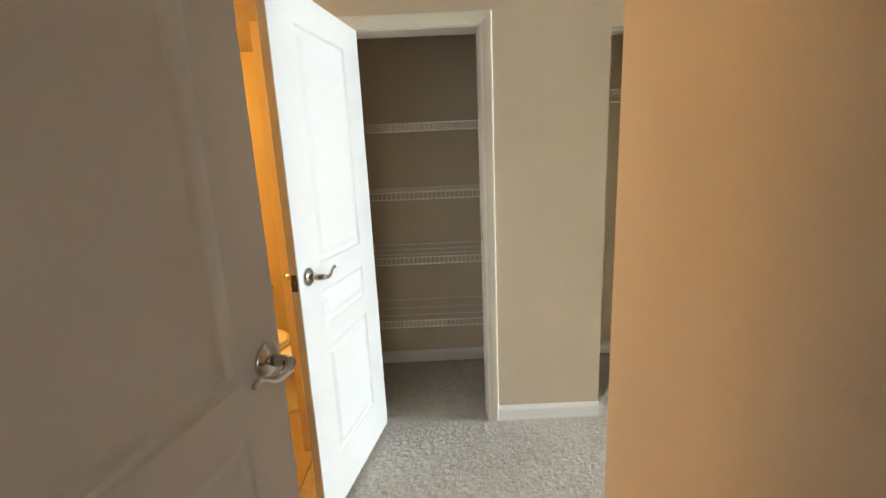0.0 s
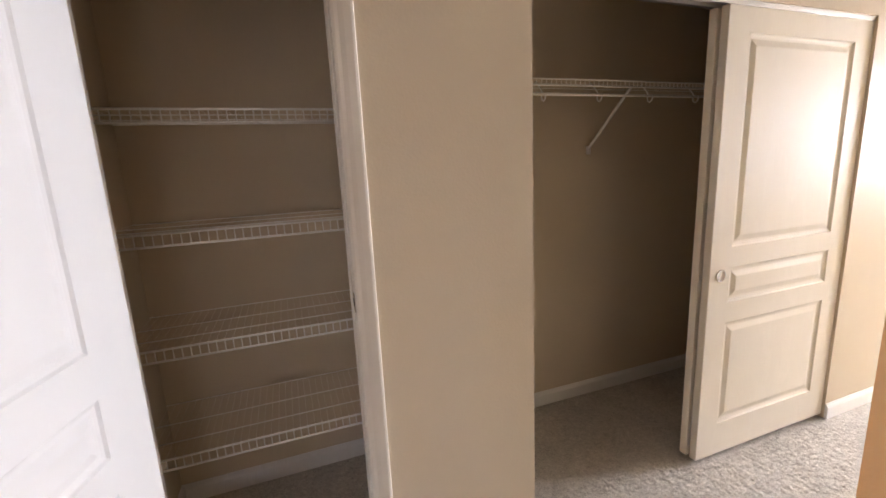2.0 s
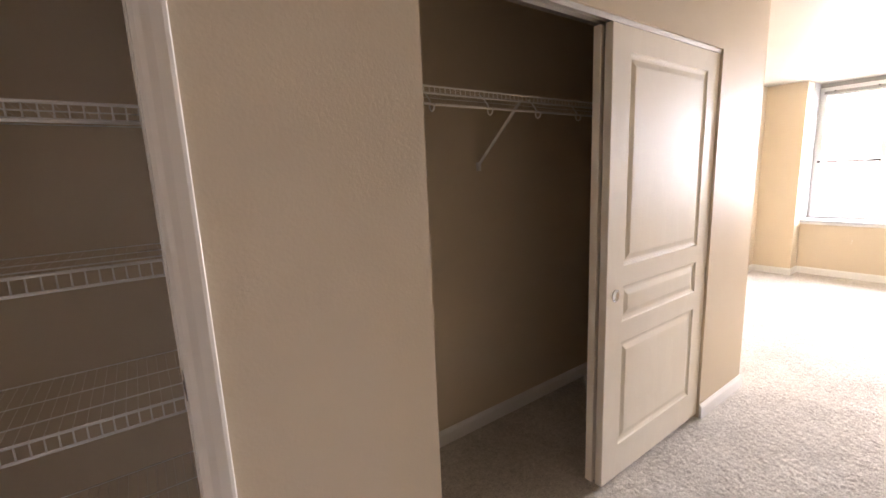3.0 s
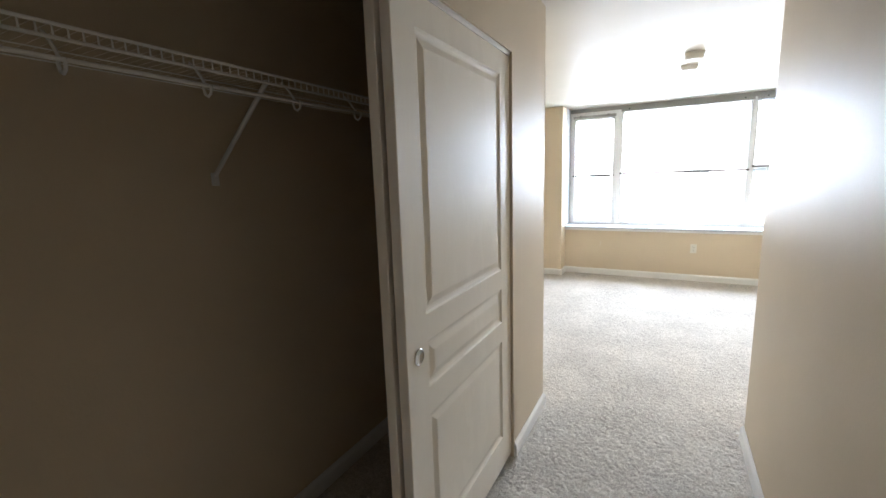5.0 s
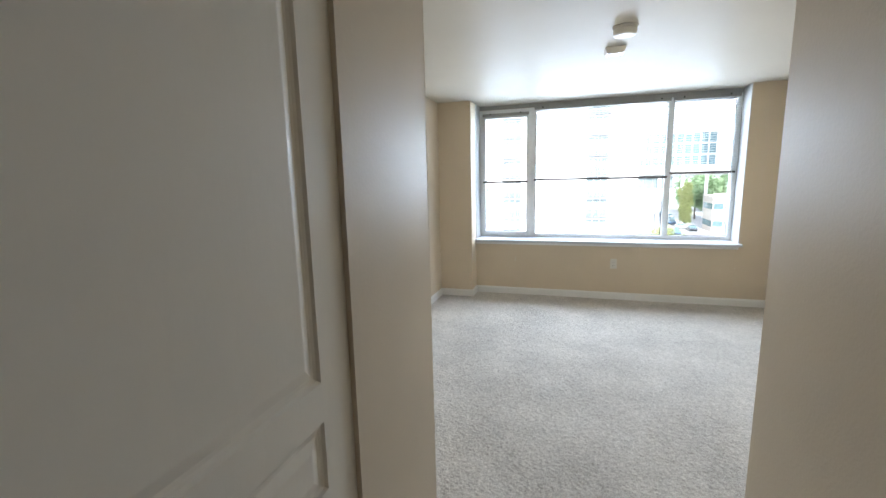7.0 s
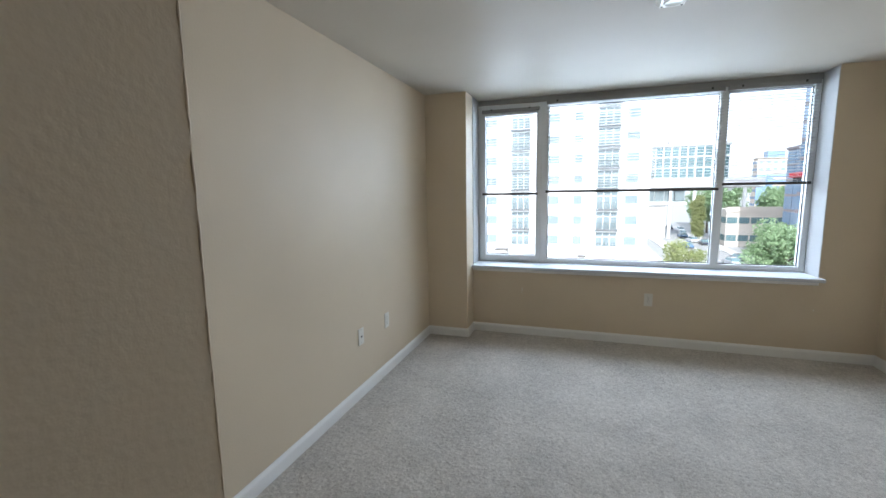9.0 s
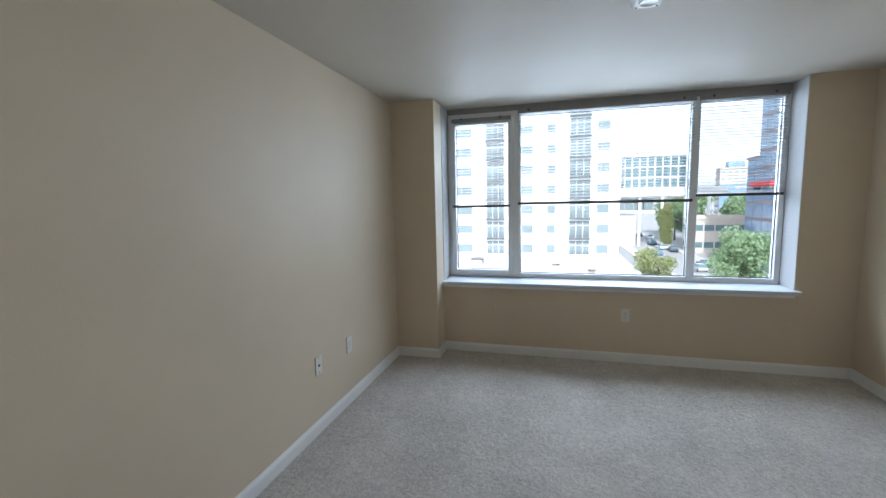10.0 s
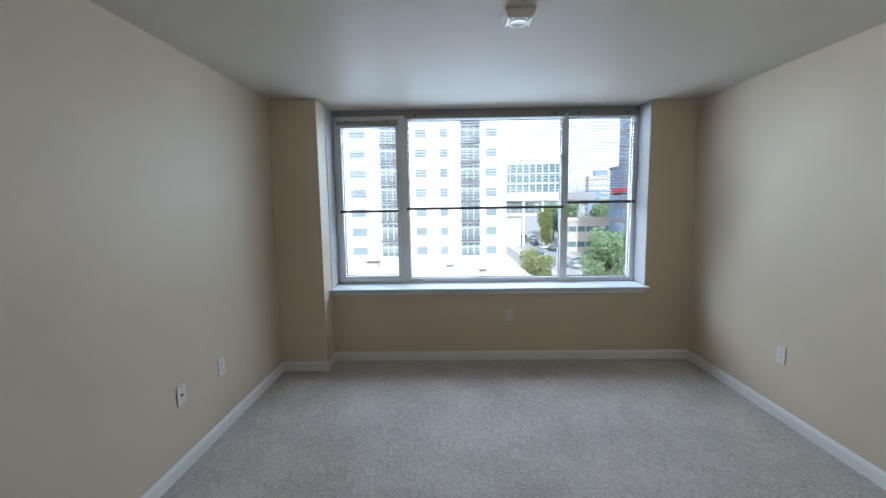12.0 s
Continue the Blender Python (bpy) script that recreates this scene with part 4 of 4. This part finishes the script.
TYRE = plain("tyre_rubber", (0.02, 0.02, 0.02), 0.8)
CARS = [plain("car_paint_" + n, c, 0.25) for n, c in (("white", (0.75, 0.75, 0.74)), ("silver", (0.45, 0.46, 0.47)), ("dark", (0.06, 0.07, 0.09)), ("blue", (0.12, 0.2, 0.32)))]


def car(x, y, yaw, colour, label):
    t = thing("car", label, "car", pose(x, y, GZ, 0, 0, yaw), "street cars")
    half = [(-2.15, 0.45), (-2.2, 0.7), (-2.05, 0.9), (-1.2, 0.98), (1.0, 0.95), (1.9, 0.85), (2.2, 0.65), (2.15, 0.4), (1.9, 0.25), (-1.9, 0.25)]
    cab = [(-1.85, 0.93), (-1.35, 1.4), (-0.9, 1.47), (0.3, 1.45), (1.1, 0.93)]
    for name, prof, w0, w1, mat in (("body", half, 0.88, 0.88, colour), ("cabin_glass", cab, 0.8, 0.62, DARKGLASS)):
        bm = bmesh.new()
        lo = min(z for _, z in prof)
        hi = max(z for _, z in prof)
        sides = [[bm.verts.new((px, sgn * (w0 + (w1 - w0) * (pz - lo) / (hi - lo)), pz)) for px, pz in prof] for sgn in (-1, 1)]
        n = len(prof)
        for k in range(n):
            bm.faces.new((sides[0][k], sides[0][(k + 1) % n], sides[1][(k + 1) % n], sides[1][k]))
        bm.faces.new(sides[0][::-1])
        bm.faces.new(sides[1])
        bmesh.ops.recalc_face_normals(bm, faces=bm.faces)
        part(name, bm, mat, t)
    part("roof", boxes((-1.3, -0.6, 1.44, 0.35, 0.6, 1.5), bevel=0.02), colour, t)
    for px in (-1.35, 1.35):
        for sgn in (-1, 1):
            wheel = part("wheel", add_lathe(bmesh.new(), [(0, -0.1), (0.2, -0.1), (0.31, -0.09), (0.33, 0), (0.31, 0.09), (0.2, 0.1), (0, 0.1)], pose(px, sgn * 0.82, 0.33, 90), 16), TYRE, t)
            part("rim", add_lathe(bmesh.new(), [(0.19, 0.101), (0.17, 0.106), (0, 0.104)], pose(px, sgn * 0.82, 0.33, -90 * sgn), 12), ALU, wheel)
    return t


for x, y, yaw, c, label in ((131, -26.2, 5, 0, "white car driving along the street"), (142, -26.0, 4, 3, "blue car on the street"), (163, -29.3, 3, 0, "white car parked beside the kerb"), (118, -22.4, 182, 3, "blue car parked on the street"), (125, -27.6, 0, 2, "dark car parked beside the kerb"), (150, -27.5, 0, 1, "silver car parked beside the kerb"), (172, -27.5, 0, 2, "dark car parked beside the kerb"), (190, -27.4, 0, 0, "white car parked beside the kerb"), (94, -24.8, 8, 1, "silver car parked in the lot"), (99, -27.3, 4, 2, "dark car parked in the lot"), (91, -27.8, 6, 0, "white car parked in the lot")):
    car(x, y, yaw, CARS[c], label)

# ---- trees ----


def leaf_mat(name, a, b):
    m = Mat(name, 0.6)
    tone = m.ramp(m.island(), [(0.0, a), (1.0, b)])
    m.colour(tone)
    back, both = m.n.new("ShaderNodeBsdfTranslucent"), m.n.new("ShaderNodeMixShader")
    m.l.new(tone, back.inputs["Color"])
    both.inputs[0].default_value = 0.4
    m.l.new(m.b.outputs[0], both.inputs[1])
    m.l.new(back.outputs[0], both.inputs[2])
    m.l.new(both.outputs[0], m.n["Material Output"].inputs["Surface"])
    return m.m


LEAF = leaf_mat("green_leaves", (0.17, 0.26, 0.12), (0.34, 0.45, 0.25))
LEAFY = leaf_mat("yellow_green_leaves", (0.20, 0.24, 0.08), (0.38, 0.40, 0.17))
BARK = plain("bark", (0.12, 0.09, 0.065), 0.9, 0.0, 0.2, 4.0)


def tree(name, label, x, y, z0, h, r, leaf, n=2600, size=0.3, slim=1.0, seed=1, low=0.4, column=False):
    rnd = random.Random(seed)
    t = thing(name, label, "tree", pose(x, y, z0))
    bm = add_tube(bmesh.new(), [(0, 0, 0), (0.1, 0.05, h * 0.3), (0.0, 0.1, h * 0.6), (0, 0, h * (0.8 if column else 0.88))], [0.05 * r + 0.12, 0.04 * r + 0.09, 0.03 * r + 0.05, 0.02], 8)
    limbs = []
    for k in range(9):
        a, zz = rnd.uniform(0, 6.28), h * rnd.uniform(min(low, 0.3), 0.75)
        e = Vector((math.cos(a) * r * slim * rnd.uniform(0.5, 0.85), math.sin(a) * r * slim * rnd.uniform(0.5, 0.85), zz + h * rnd.uniform(0.08, 0.2)))
        add_tube(bm, [(0, 0.05, zz), e * 0.5 + Vector((0, 0, zz * 0.5)), e], [0.07, 0.05, 0.015], 5)
        limbs.append(e)
    part("trunk", bm, BARK, t)
    centres = limbs + [Vector((rnd.uniform(-0.5, 0.5) * r, rnd.uniform(-0.5, 0.5) * r, h * rnd.uniform(low, 0.93))) for _ in range(12)]
    if column:
        centres = [Vector((rnd.uniform(-0.2, 0.2) * r, rnd.uniform(-0.2, 0.2) * r, h * (low + (0.93 - low) * k / 26))) for k in range(27)]
    bm = bmesh.new()
    for _ in range(n):
        c = rnd.choice(centres)
        d = Vector((rnd.gauss(0, 1), rnd.gauss(0, 1), rnd.gauss(0, 0.8))).normalized() * (r * 0.42 * rnd.random() ** 0.4)
        p = c + Vector((d.x * slim, d.y * slim, d.z))
        s = size * rnd.uniform(0.6, 1.3)
        u = Vector((rnd.gauss(0, 1), rnd.gauss(0, 1), rnd.gauss(0, 0.6))).normalized()
        v = u.orthogonal().normalized()
        w = u.cross(v) * 0.25
        vs = [bm.verts.new(q) for q in (p - u * s, p - v * s * 0.5 + w * s, p + u * s, p + v * s * 0.5 + w * s)]
        bm.faces.new(vs)
    part("crown", bm, leaf, t)
    return t


tree("street_tree", "full green street tree", 46, -14.9, GZ, 11.4, 3.0, LEAF, 11000, 0.15, 1.05, 3, 0.55)
tree("street_tree", "round yellow-green street tree beside the road", 56, -9.6, GZ, 8.6, 2.4, LEAFY, 6500, 0.15, 1.0, 4)
tree("poplar", "slim upright tree beside the parking lot", 132, -27.3, GZ, 12.0, 4.1, LEAFY, 8000, 0.24, 0.72, 5, 0.18, True)
for k in range(14):
    tree("far_tree", "dark green tree in a distant row", 185 + random.uniform(-12, 12), -40 - 6.5 * k, GZ, random.uniform(12, 15), 5.5, LEAF, 1200, 0.65, 1.0, 20 + k)

for x, y in ((158, -36), (176, -38)):
    tree("street_tree", "small green tree lining the far street", x, y, GZ, random.uniform(9, 11), 4.0, LEAF, 1500, 0.5, 1.0, int(x))
